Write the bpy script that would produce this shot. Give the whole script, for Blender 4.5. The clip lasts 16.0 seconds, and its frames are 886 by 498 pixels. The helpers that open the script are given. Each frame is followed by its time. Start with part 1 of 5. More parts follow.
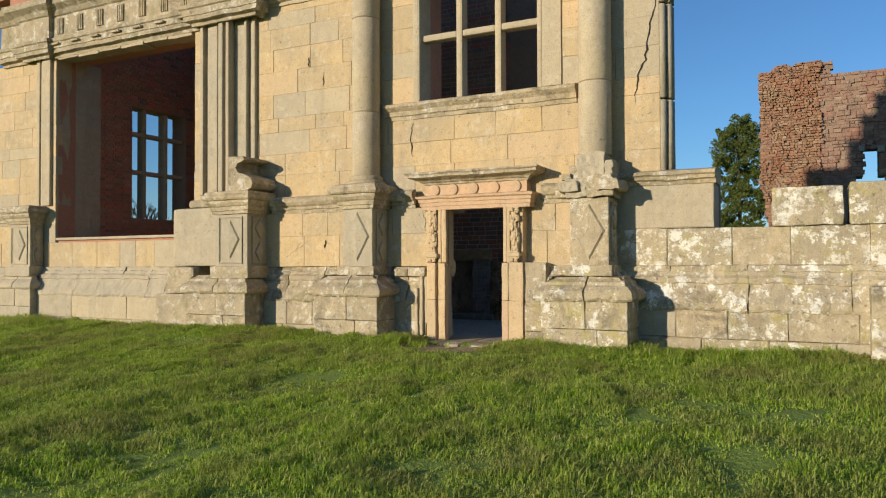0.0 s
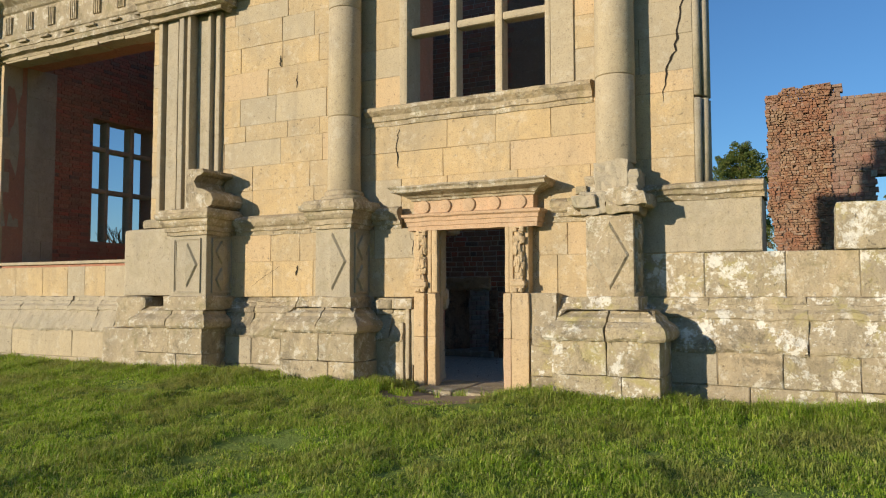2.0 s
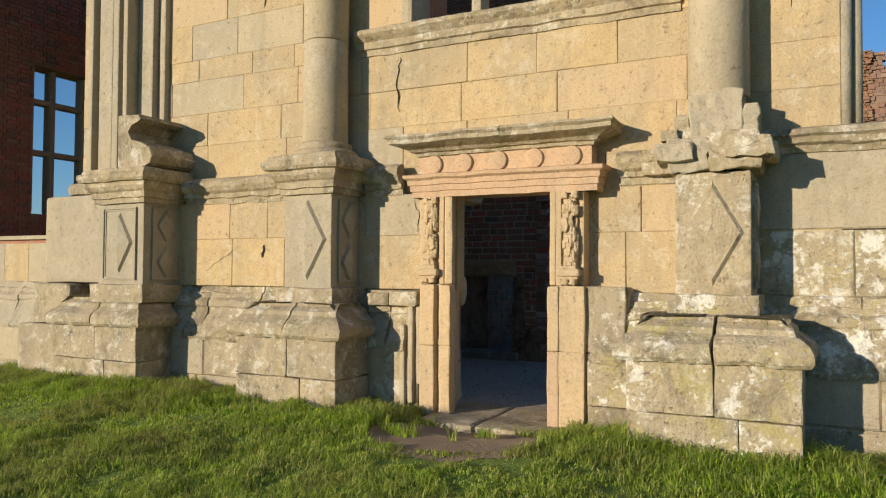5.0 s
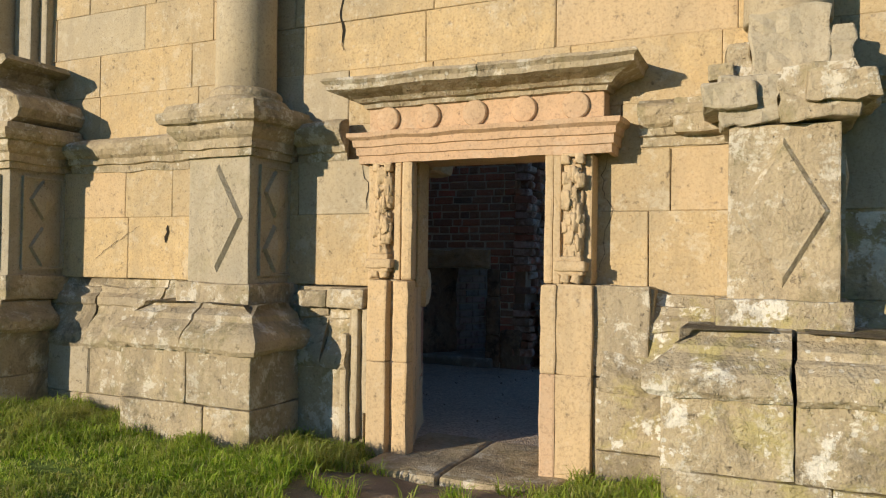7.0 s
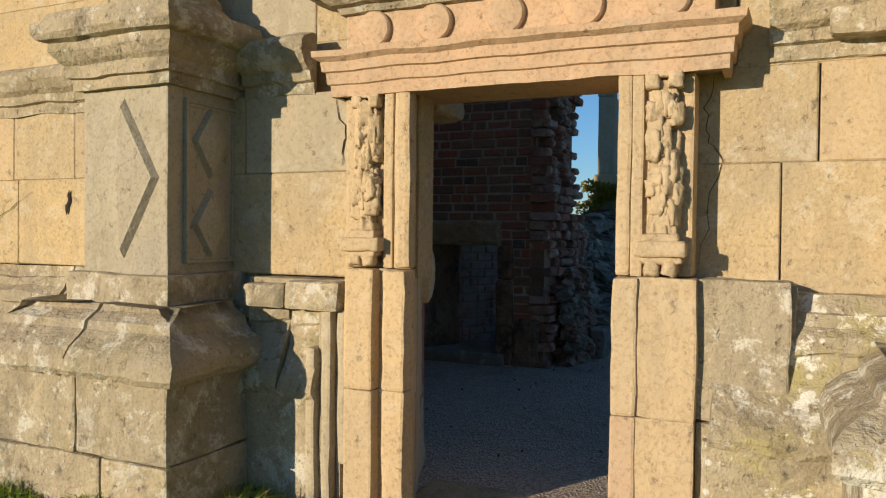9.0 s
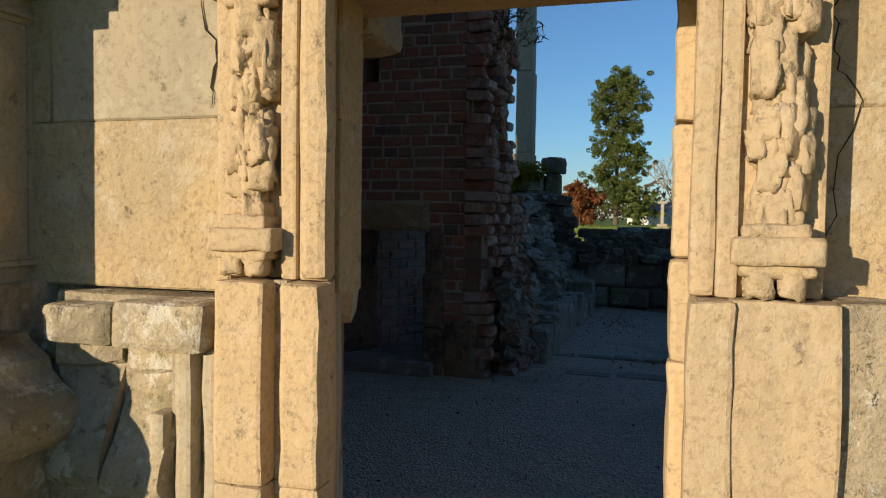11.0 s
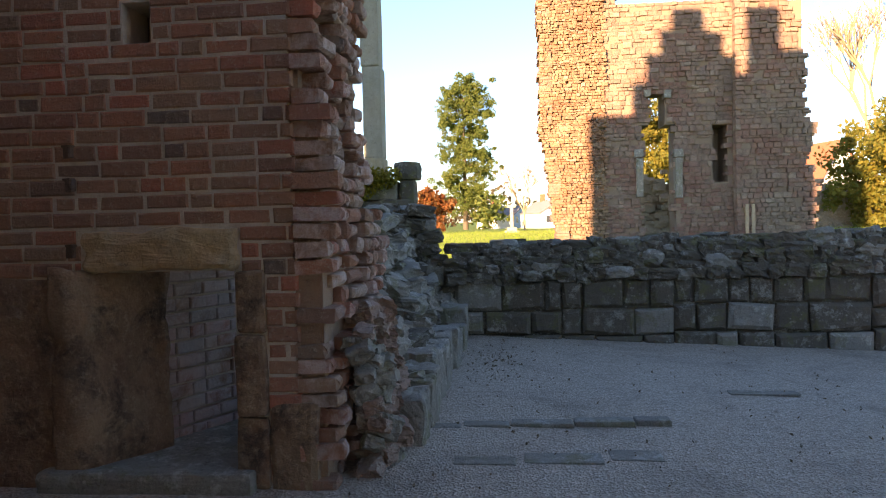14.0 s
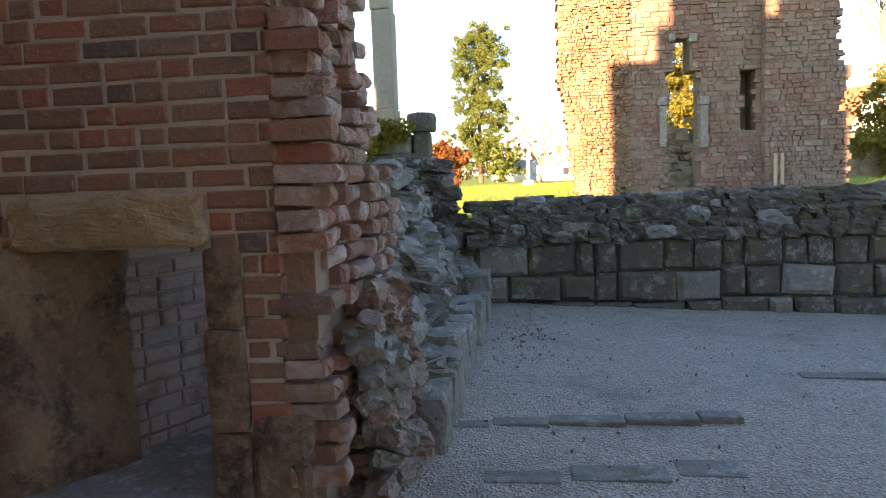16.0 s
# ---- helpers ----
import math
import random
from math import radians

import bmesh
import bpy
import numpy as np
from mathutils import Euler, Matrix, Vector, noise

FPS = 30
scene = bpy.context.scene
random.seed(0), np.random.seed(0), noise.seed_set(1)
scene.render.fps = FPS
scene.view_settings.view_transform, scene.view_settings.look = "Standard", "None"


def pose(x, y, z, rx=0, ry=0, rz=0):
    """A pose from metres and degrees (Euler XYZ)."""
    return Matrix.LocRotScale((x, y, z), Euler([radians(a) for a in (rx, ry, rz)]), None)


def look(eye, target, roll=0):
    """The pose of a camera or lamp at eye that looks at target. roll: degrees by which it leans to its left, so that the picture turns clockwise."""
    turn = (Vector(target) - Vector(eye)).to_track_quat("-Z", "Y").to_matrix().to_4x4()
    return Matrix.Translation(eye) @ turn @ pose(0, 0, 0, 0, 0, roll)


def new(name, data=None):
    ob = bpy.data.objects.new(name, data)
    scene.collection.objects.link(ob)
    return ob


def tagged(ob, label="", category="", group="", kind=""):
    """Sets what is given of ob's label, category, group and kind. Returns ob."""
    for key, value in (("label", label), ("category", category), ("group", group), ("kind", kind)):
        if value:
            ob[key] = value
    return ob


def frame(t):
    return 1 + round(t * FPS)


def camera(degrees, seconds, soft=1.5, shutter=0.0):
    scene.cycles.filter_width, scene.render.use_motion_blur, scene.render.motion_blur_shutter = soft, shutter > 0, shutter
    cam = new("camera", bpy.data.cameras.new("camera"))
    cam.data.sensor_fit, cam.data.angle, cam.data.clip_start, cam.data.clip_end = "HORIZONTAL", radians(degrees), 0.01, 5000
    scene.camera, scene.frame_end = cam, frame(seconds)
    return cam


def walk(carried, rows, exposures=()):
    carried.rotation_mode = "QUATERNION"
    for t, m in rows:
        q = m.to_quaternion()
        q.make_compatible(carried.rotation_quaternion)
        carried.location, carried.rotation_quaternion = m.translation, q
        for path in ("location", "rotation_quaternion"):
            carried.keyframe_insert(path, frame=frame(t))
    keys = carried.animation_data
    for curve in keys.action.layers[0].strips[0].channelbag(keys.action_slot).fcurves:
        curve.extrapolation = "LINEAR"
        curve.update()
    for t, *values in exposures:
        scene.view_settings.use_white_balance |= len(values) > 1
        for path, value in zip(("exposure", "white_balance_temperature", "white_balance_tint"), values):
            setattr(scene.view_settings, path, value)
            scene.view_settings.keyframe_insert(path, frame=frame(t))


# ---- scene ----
cam = camera(61.4, 16.0, soft=1.15)
METRES, EYE, TILT, LEAN, TURN = 12.8, 1.24, 0.0, 0.0, 27.0
ROWS = [
    (0.0, 0.0, 0.0, 0.0, 0.0, 1.13, 0.22),
    (0.5, 0.0029, 0.0356, 0.0001, -0.43, 0.91, 0.03),
    (1.0, 0.0032, 0.0715, -0.002, -0.68, 1.35, -0.1),
    (1.5, 0.0056, 0.1083, 0.0012, -0.65, 2.21, -0.07),
    (2.0, 0.0078, 0.143, 0.0025, -0.16, 3.27, 0.09),
    (2.5, 0.0043, 0.1811, 0.0006, 0.25, 3.16, 0.01),
    (3.0, 0.0012, 0.2197, 0.0036, 0.52, 2.46, -0.22),
    (5.5, -0.0008, 0.3968, 0.0109, 0.1, 1.65, -0.54),
    (6.0, -0.0015, 0.4324, 0.0099, -0.77, 1.77, -0.69),
    (6.5, 0.003, 0.4675, 0.009, -1.64, 1.49, -0.8),
    (7.0, 0.0055, 0.503, 0.012, -2.21, 0.9, -0.86),
    (7.5, 0.0012, 0.5359, 0.0113, -2.55, 0.52, -0.84),
    (8.0, 0.0013, 0.5686, 0.012, -2.5, -0.08, -0.71),
    (8.5, 0.0023, 0.6042, 0.0135, -2.42, -0.76, -0.66),
    (11.0, -0.0, 0.7479, 0.0159, -10.26, -2.59, -0.82),
    (11.5, 0.0041, 0.7734, 0.0153, -12.17, -2.38, -0.53),
    (12.0, 0.0141, 0.7988, 0.019, -13.75, -2.3, -0.08),
    (12.5, 0.0197, 0.824, 0.0179, -15.37, -2.22, 0.34),
    (13.0, 0.0258, 0.8564, 0.0213, -17.17, -2.22, 0.8),
    (13.5, 0.0334, 0.885, 0.0201, -19.37, -2.05, 1.11),
    (14.0, 0.0437, 0.9104, 0.0239, -21.66, -2.02, 1.37),
    (14.5, 0.0518, 0.9371, 0.0245, -23.43, -2.25, 1.63),
    (15.0, 0.0551, 0.9577, 0.0318, -23.67, -3.03, 1.8),
    (15.5, 0.0584, 0.9687, 0.0323, -22.82, -4.03, 1.96),
    (16.0, 0.0685, 0.9832, 0.0265, -20.54, -5.56, 2.09),
]
EXPO = [(0.0, -0.03, 6600, 10), (8.5, -0.05, 6800, 11), (11.0, -0.1, 7000, 12), (12.5, -0.05, 7400, 16), (13.0, 0.8, 8800, 24), (13.5, 1.5, 9400, 28), (14.0, 2.0, 9700, 30), (14.5, 2.25, 9800, 30), (16.0, 2.5, 10200, 30)]
walk(cam, [(t, pose(0, 0, EYE, TILT, LEAN, TURN) @ pose(METRES * x, METRES * y, METRES * z, 90 + pitch, roll, yaw)) for t, x, y, z, yaw, pitch, roll in ROWS], EXPO)

# ---- light: low winter sun over the lawn, clear sky ----
SUN_AZ, SUN_EL = 29.0, 11.0      # degrees from the facade's normal, degrees above the horizon
to_sun = Vector((-math.sin(radians(SUN_AZ)) * math.cos(radians(SUN_EL)), -math.cos(radians(SUN_AZ)) * math.cos(radians(SUN_EL)), math.sin(radians(SUN_EL))))
world = bpy.data.worlds.new("sky")
scene.world = world
world.use_nodes = True
wn = world.node_tree
sky = wn.nodes.new("ShaderNodeTexSky")
sky.sky_type, sky.sun_disc = "NISHITA", False
sky.sun_elevation, sky.sun_rotation = radians(SUN_EL), math.atan2(to_sun.x, to_sun.y)
sky.air_density, sky.dust_density, sky.ozone_density = 1.0, 0.15, 5.5
wn.links.new(sky.outputs[0], wn.nodes["Background"].inputs[0])
wn.nodes["Background"].inputs[1].default_value = 0.155
lamp = bpy.data.lights.new("sun", "SUN")
lamp.energy, lamp.angle, lamp.color = 5.5, radians(0.55), (1.0, 0.875, 0.69)
new("sun", lamp).matrix_world = look(to_sun * 60, (0, 0, 0))

# ---- materials ----
def nodes_of(name):
    m = bpy.data.materials.new(name)
    m.use_nodes = True
    return m, m.node_tree, m.node_tree.nodes["Principled BSDF"]


class Net:
    """Shortcuts for node trees."""

    def __init__(self, name, rough=0.9, spec=0.2):
        self.m, self.t, self.b = nodes_of(name)
        self.b.inputs["Roughness"].default_value = rough
        self.b.inputs["Specular IOR Level"].default_value = spec
        geo, info = self.t.nodes.new("ShaderNodeNewGeometry"), self.t.nodes.new("ShaderNodeObjectInfo")
        self.rand, self.island, self.norm = info.outputs["Random"], geo.outputs["Random Per Island"], geo.outputs["Normal"]
        self.pos = geo.outputs["Position"]

    def put(self, socket, value):
        if isinstance(value, bpy.types.NodeSocket):
            self.t.links.new(value, socket)
        elif isinstance(value, tuple) and len(value) == 3 and socket.type == "RGBA":
            socket.default_value = (*value, 1)
        else:
            socket.default_value = value

    def math(self, op, a, b=0.5, clamp=False):
        n = self.t.nodes.new("ShaderNodeMath")
        n.operation, n.use_clamp = op, clamp
        self.put(n.inputs[0], a), self.put(n.inputs[1], b)
        return n.outputs[0]

    def shifted(self, amount=7.0, by=None):
        """Position moved by each piece's own random number, so that no two pieces look alike."""
        n = self.t.nodes.new("ShaderNodeVectorMath")
        n.operation = "ADD"
        self.put(n.inputs[0], self.pos), self.put(n.inputs[1], self.math("MULTIPLY", by or self.rand, amount))
        return n.outputs[0]

    def stretched(self, vec, scale):
        n = self.t.nodes.new("ShaderNodeVectorMath")
        n.operation = "MULTIPLY"
        self.put(n.inputs[0], vec), self.put(n.inputs[1], scale)
        return n.outputs[0]

    def noise(self, scale, detail=4, rough=0.6, vec=None, warp=0.0):
        n = self.t.nodes.new("ShaderNodeTexNoise")
        self.put(n.inputs["Vector"], vec or self.pos)
        n.inputs["Scale"].default_value, n.inputs["Detail"].default_value = scale, detail
        n.inputs["Roughness"].default_value, n.inputs["Distortion"].default_value = rough, warp
        return n.outputs["Fac"]

    def cells(self, scale, vec=None, out="Distance"):
        n = self.t.nodes.new("ShaderNodeTexVoronoi")
        self.put(n.inputs["Vector"], vec or self.pos)
        n.inputs["Scale"].default_value = scale
        return n.outputs[out]

    def ramp(self, fac, *stops):
        n = self.t.nodes.new("ShaderNodeValToRGB")
        e = n.color_ramp.elements
        while len(e) < len(stops):
            e.new(0.5)
        for el, (p, c) in zip(e, stops):
            el.position, el.color = p, (*c, 1) if isinstance(c, tuple) else (c, c, c, 1)
        self.put(n.inputs[0], fac)
        return n.outputs[0]

    def mix(self, fac, a, b, mode="MIX"):
        n = self.t.nodes.new("ShaderNodeMix")
        n.data_type, n.blend_type = "RGBA", mode
        self.put(n.inputs[0], fac), self.put(n.inputs[6], a), self.put(n.inputs[7], b)
        return n.outputs[2]

    def bump(self, height, strength=0.5, dist=0.02, after=None):
        n = self.t.nodes.new("ShaderNodeBump")
        n.inputs["Strength"].default_value, n.inputs["Distance"].default_value = strength, dist
        self.put(n.inputs["Height"], height)
        if after:
            self.put(n.inputs["Normal"], after)
        return n.outputs[0]

    def done(self, colour, normal=None, rough=None):
        self.put(self.b.inputs["Base Color"], colour)
        if normal:
            self.put(self.b.inputs["Normal"], normal)
        if rough:
            self.put(self.b.inputs["Roughness"], rough)
        return self.m


def stone_material(name, light, dark, patina, grey=0.5, lichen=0.0, moss=0.0, relief=0.5, by_island=False, moss_colour=(0.16, 0.15, 0.05)):
    """Weathered sandstone: mottled, with grey patina, pits, and pale and yellow lichen where lichen > 0."""
    n = Net(name)
    rnd = n.island if by_island else n.rand
    v = n.shifted(9.0, rnd)
    base = n.mix(n.noise(1.7, 5, 0.65, v), dark, light)
    base = n.mix(n.math("MULTIPLY", n.math("SUBTRACT", rnd, 0.25), 0.55, True), base, patina)
    stain = n.math("MULTIPLY", n.ramp(n.noise(0.9, 6, 0.7, n.pos, 0.6), (0.42, 0.0), (0.66, 1.0)), grey)
    base = n.mix(stain, base, patina)
    streak = n.ramp(n.noise(2.2, 5, 0.7, n.stretched(n.pos, (2.2, 2.2, 0.35))), (0.5, 0.0), (0.75, 1.0))
    base = n.mix(n.math("MULTIPLY", streak, 0.4), base, n.mix(0.5, patina, (0.12, 0.10, 0.075)))
    speck = n.noise(55, 3, 0.7)
    base = n.mix(n.ramp(n.noise(8, 7, 0.78, v, 0.3), (0.47, 0.0), (0.66, 0.5)), base, n.mix(0.5, patina, dark))
    base = n.mix(n.ramp(speck, (0.28, 0.6), (0.5, 0.0)), base, n.mix(0.6, dark, (0.10, 0.075, 0.05)))
    pits = n.ramp(n.noise(17, 4, 0.75, v), (0.30, 1.0), (0.40, 0.0))
    base = n.mix(n.math("MULTIPLY", pits, 0.6), base, (0.10, 0.08, 0.06))
    if moss:
        base = n.mix(n.math("MULTIPLY", n.ramp(n.noise(2.6, 6, 0.75, v, 0.5), (0.52, 0.0), (0.62, 1.0)), moss), base, moss_colour)
    if lichen:
        where = n.ramp(n.noise(0.9, 3, 0.6, n.pos), (0.36, 0.0), (0.50, 1.0))
        spots = n.ramp(n.noise(5.5, 10, 0.80, v, 0.15), (0.53, 0.0), (0.585, 1.0))
        base = n.mix(n.math("MULTIPLY", n.math("MULTIPLY", spots, where), lichen), base, (0.70, 0.66, 0.55))
        if lichen > 0.8:
            sheet = n.ramp(n.noise(3.6, 10, 0.74, n.pos), (0.555, 0.0), (0.585, 0.85))
            sheet = n.math("MULTIPLY", sheet, n.ramp(n.noise(0.6, 3, 0.6, n.pos), (0.42, 0.15), (0.56, 1.0)))
            base = n.mix(sheet, base, (0.76, 0.73, 0.64))
        small = n.ramp(n.cells(13, v), (0.13, 1.0), (0.20, 0.0))
        some = n.ramp(n.noise(2.2, 2, 0.5, n.pos), (0.5, 0.0), (0.58, 1.0))
        base = n.mix(n.math("MULTIPLY", n.math("MULTIPLY", small, some), min(1, lichen)), base, (0.62, 0.59, 0.50))
    if lichen > 0.5:
        grime = n.ramp(n.noise(2.4, 8, 0.78, v, 0.5), (0.50, 0.0), (0.60, 0.7))
        base = n.mix(n.math("MULTIPLY", grime, n.ramp(n.noise(0.7, 3, 0.6), (0.42, 0.25), (0.58, 1.0))), base, (0.15, 0.125, 0.085))
    coarse, fine = n.noise(7, 6, 0.7, v), n.noise(60, 4, 0.7)
    nor = n.bump(coarse, 0.7 * relief, 0.05)
    nor = n.bump(fine, 0.7 * relief, 0.006, nor)
    nor = n.bump(n.math("MULTIPLY", pits, -1.0), 0.5 * relief, 0.015, nor)
    return n.done(base, nor)


BUFF, OCHRE, PATINA = (0.62, 0.48, 0.275), (0.50, 0.345, 0.165), (0.355, 0.305, 0.215)
M_ashlar = stone_material("buff_ashlar", BUFF, OCHRE, PATINA, 0.6, 0.22, 0.0, 0.8)
M_weathered = stone_material("weathered_sandstone", (0.55, 0.45, 0.29), (0.44, 0.34, 0.205), (0.315, 0.275, 0.20), 0.7, 0.6, 0.4, 1.1)
M_lichen = stone_material("lichen_sandstone", (0.55, 0.46, 0.30), (0.44, 0.345, 0.205), (0.31, 0.27, 0.195), 0.75, 1.0, 0.75, 1.3, moss_colour=(0.40, 0.345, 0.14))
M_grey = stone_material("grey_sandstone", (0.50, 0.43, 0.31), (0.41, 0.335, 0.22), (0.35, 0.315, 0.24), 0.7, 0.08, 0.15, 0.7)
M_column = stone_material("column_sandstone", (0.52, 0.43, 0.285), (0.43, 0.345, 0.215), (0.34, 0.30, 0.225), 0.6, 0.15, 0.0, 0.35)
M_pink = stone_material("pink_sandstone", (0.60, 0.41, 0.255), (0.52, 0.335, 0.20), (0.40, 0.32, 0.22), 0.35, 0.1, 0.0, 0.5)
M_orange = stone_material("orange_sandstone", (0.63, 0.465, 0.27), (0.54, 0.375, 0.20), (0.42, 0.34, 0.225), 0.5, 0.1, 0.0, 0.6)
M_smooth = stone_material("worn_orange_sandstone", (0.64, 0.475, 0.275), (0.56, 0.39, 0.21), (0.46, 0.37, 0.24), 0.35, 0.05, 0.0, 0.22)
M_rubble = stone_material("dark_rubble", (0.19, 0.15, 0.105), (0.085, 0.066, 0.048), (0.115, 0.10, 0.075), 0.5, 0.25, 0.5, 1.2)
M_tower = stone_material("tower_rubble", (0.44, 0.34, 0.24), (0.34, 0.185, 0.115), (0.34, 0.30, 0.24), 0.5, 0.15, 0.05, 1.0, by_island=True)


def mortar_material(name, a, b):
    n = Net(name, 0.95)
    return n.done(n.mix(n.noise(9, 6, 0.7), a, b), n.bump(n.noise(40, 5, 0.7), 0.8, 0.012))


M_mortar = mortar_material("pale_mortar", (0.76, 0.67, 0.55), (0.34, 0.25, 0.18))
M_joint = mortar_material("dark_joint", (0.16, 0.125, 0.08), (0.26, 0.20, 0.125))


def brick_material(name, by_island, white=0.0, pale=0.0):
    n = Net(name, 0.92)
    rnd = n.island if by_island else n.rand
    v = n.shifted(9.0, rnd)
    col = n.ramp(rnd, (0.0, (0.42, 0.19, 0.125)), (0.2, (0.55, 0.205, 0.13)), (0.4, (0.45, 0.255, 0.17)), (0.6, (0.34, 0.16, 0.115)), (0.74, (0.62, 0.18, 0.12)), (0.86, (0.48, 0.28, 0.18)), (0.95, (0.18, 0.13, 0.115)), (1.0, (0.58, 0.23, 0.145)))
    col = n.mix(n.math("MULTIPLY", n.noise(6, 5, 0.7, v), 0.5), col, (0.27, 0.19, 0.12))
    col = n.mix(n.ramp(n.noise(1.3, 7, 0.75, n.pos, 0.8), (0.46, 0.0), (0.68, 0.55)), col, (0.27, 0.18, 0.125))
    col = n.mix(n.ramp(n.noise(28, 4, 0.8, v), (0.56, 0.0), (0.70, 0.6)), col, (0.52, 0.42, 0.32))
    col = n.mix(n.ramp(n.noise(11, 6, 0.8, v, 0.6), (0.58, 0.0), (0.68, 0.65)), col, (0.17, 0.10, 0.075))
    if pale:
        col = n.mix(n.ramp(n.noise(4.5, 6, 0.75, v, 0.5), (0.44, 0.0), (0.60, pale)), col, (0.62, 0.47, 0.40))
    if white:
        col = n.mix(n.ramp(n.noise(2.4, 6, 0.75, n.pos, 0.6), (0.34, 0.0), (0.50, white)), col, (0.78, 0.75, 0.74))
        split = n.t.nodes.new("ShaderNodeSeparateXYZ")      # soot at the hearth's mouth
        n.put(split.inputs[0], n.pos)
        deep = n.math("ADD", n.math("MULTIPLY", n.math("SUBTRACT", split.outputs[1], 14.78), 1.25), n.math("MULTIPLY", n.noise(2.5, 5, 0.7), 0.7))
        col = n.mix(n.ramp(deep, (0.40, 0.9), (0.80, 0.0)), col, (0.11, 0.07, 0.048))
    nor = n.bump(n.noise(14, 6, 0.75, v), 1.0, 0.035)
    return n.done(col, n.bump(n.noise(90, 3, 0.7), 0.5, 0.004, nor))


M_brick = brick_material("red_brick", False)
M_brick_stuff = brick_material("red_brick_far", True)
M_brick_pale = brick_material("mortar_smeared_brick", False, 0.0, 0.8)
M_brick_white = brick_material("whitewashed_brick", False, 0.42)


def plain_material(name, a, b, scale=6, rough=0.9, bump=0.4, dist=0.01, spec=0.2):
    n = Net(name, rough, spec)
    return n.done(n.mix(n.noise(scale, 6, 0.7), a, b), n.bump(n.noise(scale * 6, 4, 0.7), bump, dist))


def leaf_material(name, *cols, patchy=None):
    n = Net(name, 0.6, 0.3)
    step = 1.0 / max(1, len(cols) - 1)
    col = n.ramp(n.island, *[(i * step, c) for i, c in enumerate(cols)])
    if patchy:
        col = n.mix(n.ramp(n.noise(0.8, 5, 0.7), (0.44, 0.0), (0.62, 0.75)), col, patchy)
        col = n.mix(n.ramp(n.noise(2.4, 4, 0.65, n.stretched(n.pos, (1.0, 1.7, 1.0))), (0.52, 0.0), (0.66, 0.7)), col, (0.30, 0.40, 0.05))
    n.b.inputs["Subsurface Weight"].default_value = 0.0
    trans = n.t.nodes.new("ShaderNodeBsdfTranslucent")
    n.put(trans.inputs[0], col)
    both = n.t.nodes.new("ShaderNodeMixShader")
    both.inputs[0].default_value = 0.5
    n.done(col)
    n.put(both.inputs[1], n.b.outputs[0]), n.put(both.inputs[2], trans.outputs[0])
    n.put(n.t.nodes["Material Output"].inputs[0], both.outputs[0])
    return n.m


M_grass = leaf_material("grass_blades", (0.19, 0.34, 0.035), (0.32, 0.48, 0.045), (0.42, 0.57, 0.06), (0.50, 0.60, 0.09), (0.64, 0.58, 0.25), patchy=(0.38, 0.36, 0.12))
M_turf = plain_material("turf", (0.14, 0.24, 0.035), (0.21, 0.25, 0.06), 3, 1.0, 0.9, 0.03)
M_earth = plain_material("trodden_earth", (0.38, 0.28, 0.185), (0.25, 0.185, 0.12), 5, 1.0, 0.8, 0.02)


def gravel_material():
    n = Net("fine_gravel", 0.95)
    tone = n.cells(60, None, "Color")
    col = n.mix(n.noise(1.3, 6, 0.7), (0.42, 0.315, 0.225), (0.56, 0.44, 0.33))
    col = n.mix(0.62, col, n.mix(n.math("MULTIPLY", tone, 1.0), (0.27, 0.205, 0.145), (0.80, 0.68, 0.54)))
    col = n.mix(n.ramp(n.noise(0.8, 5, 0.7, n.pos, 0.8), (0.50, 0.0), (0.68, 0.5)), col, (0.24, 0.19, 0.145))
    col = n.mix(n.ramp(n.noise(5.0, 7, 0.8), (0.52, 0.0), (0.70, 0.4)), col, (0.26, 0.20, 0.145))
    nor = n.bump(n.cells(60), 1.0, 0.02)
    return n.done(col, n.bump(n.noise(6, 6, 0.7), 0.8, 0.05, nor))


M_gravel = gravel_material()


# ---- building blocks ----
def mesh_of(name, verts, faces, mat, smooth=False):
    me = bpy.data.meshes.new(name)
    me.from_pydata(verts, [], faces)
    me.materials.append(mat)
    if smooth:
        me.polygons.foreach_set("use_smooth", [True] * len(me.polygons))
    me.update()
    return me


def thing(name, label="", category="", kind="", group="", at=(0, 0, 0)):
    ob = new(name)
    ob.location = at
    ob.empty_display_size = 0.2
    return tagged(ob, label, category, group, kind)


def child(name, me, parent, m=None, label=""):
    ob = new(name, me)
    if parent is not None:
        ob.parent = parent
        ob.matrix_parent_inverse = Matrix.Translation(-Vector(parent.location)) if parent.parent is None else Matrix.Translation(-Vector(parent.matrix_basis.translation))
    ob.matrix_basis = m or Matrix.Identity(4)
    return tagged(ob, label)


def part(name, bm, material, parent, label="", smooth=False):
    """Links a bmesh as one mesh object under a thing or under a part."""
    me = bpy.data.meshes.new(name)
    bmesh.ops.recalc_face_normals(bm, faces=bm.faces)
    bm.to_mesh(me)
    bm.free()
    me.materials.append(material)
    if smooth:
        me.polygons.foreach_set("use_smooth", [True] * len(me.polygons))
    return child(name, me, parent, None, label)


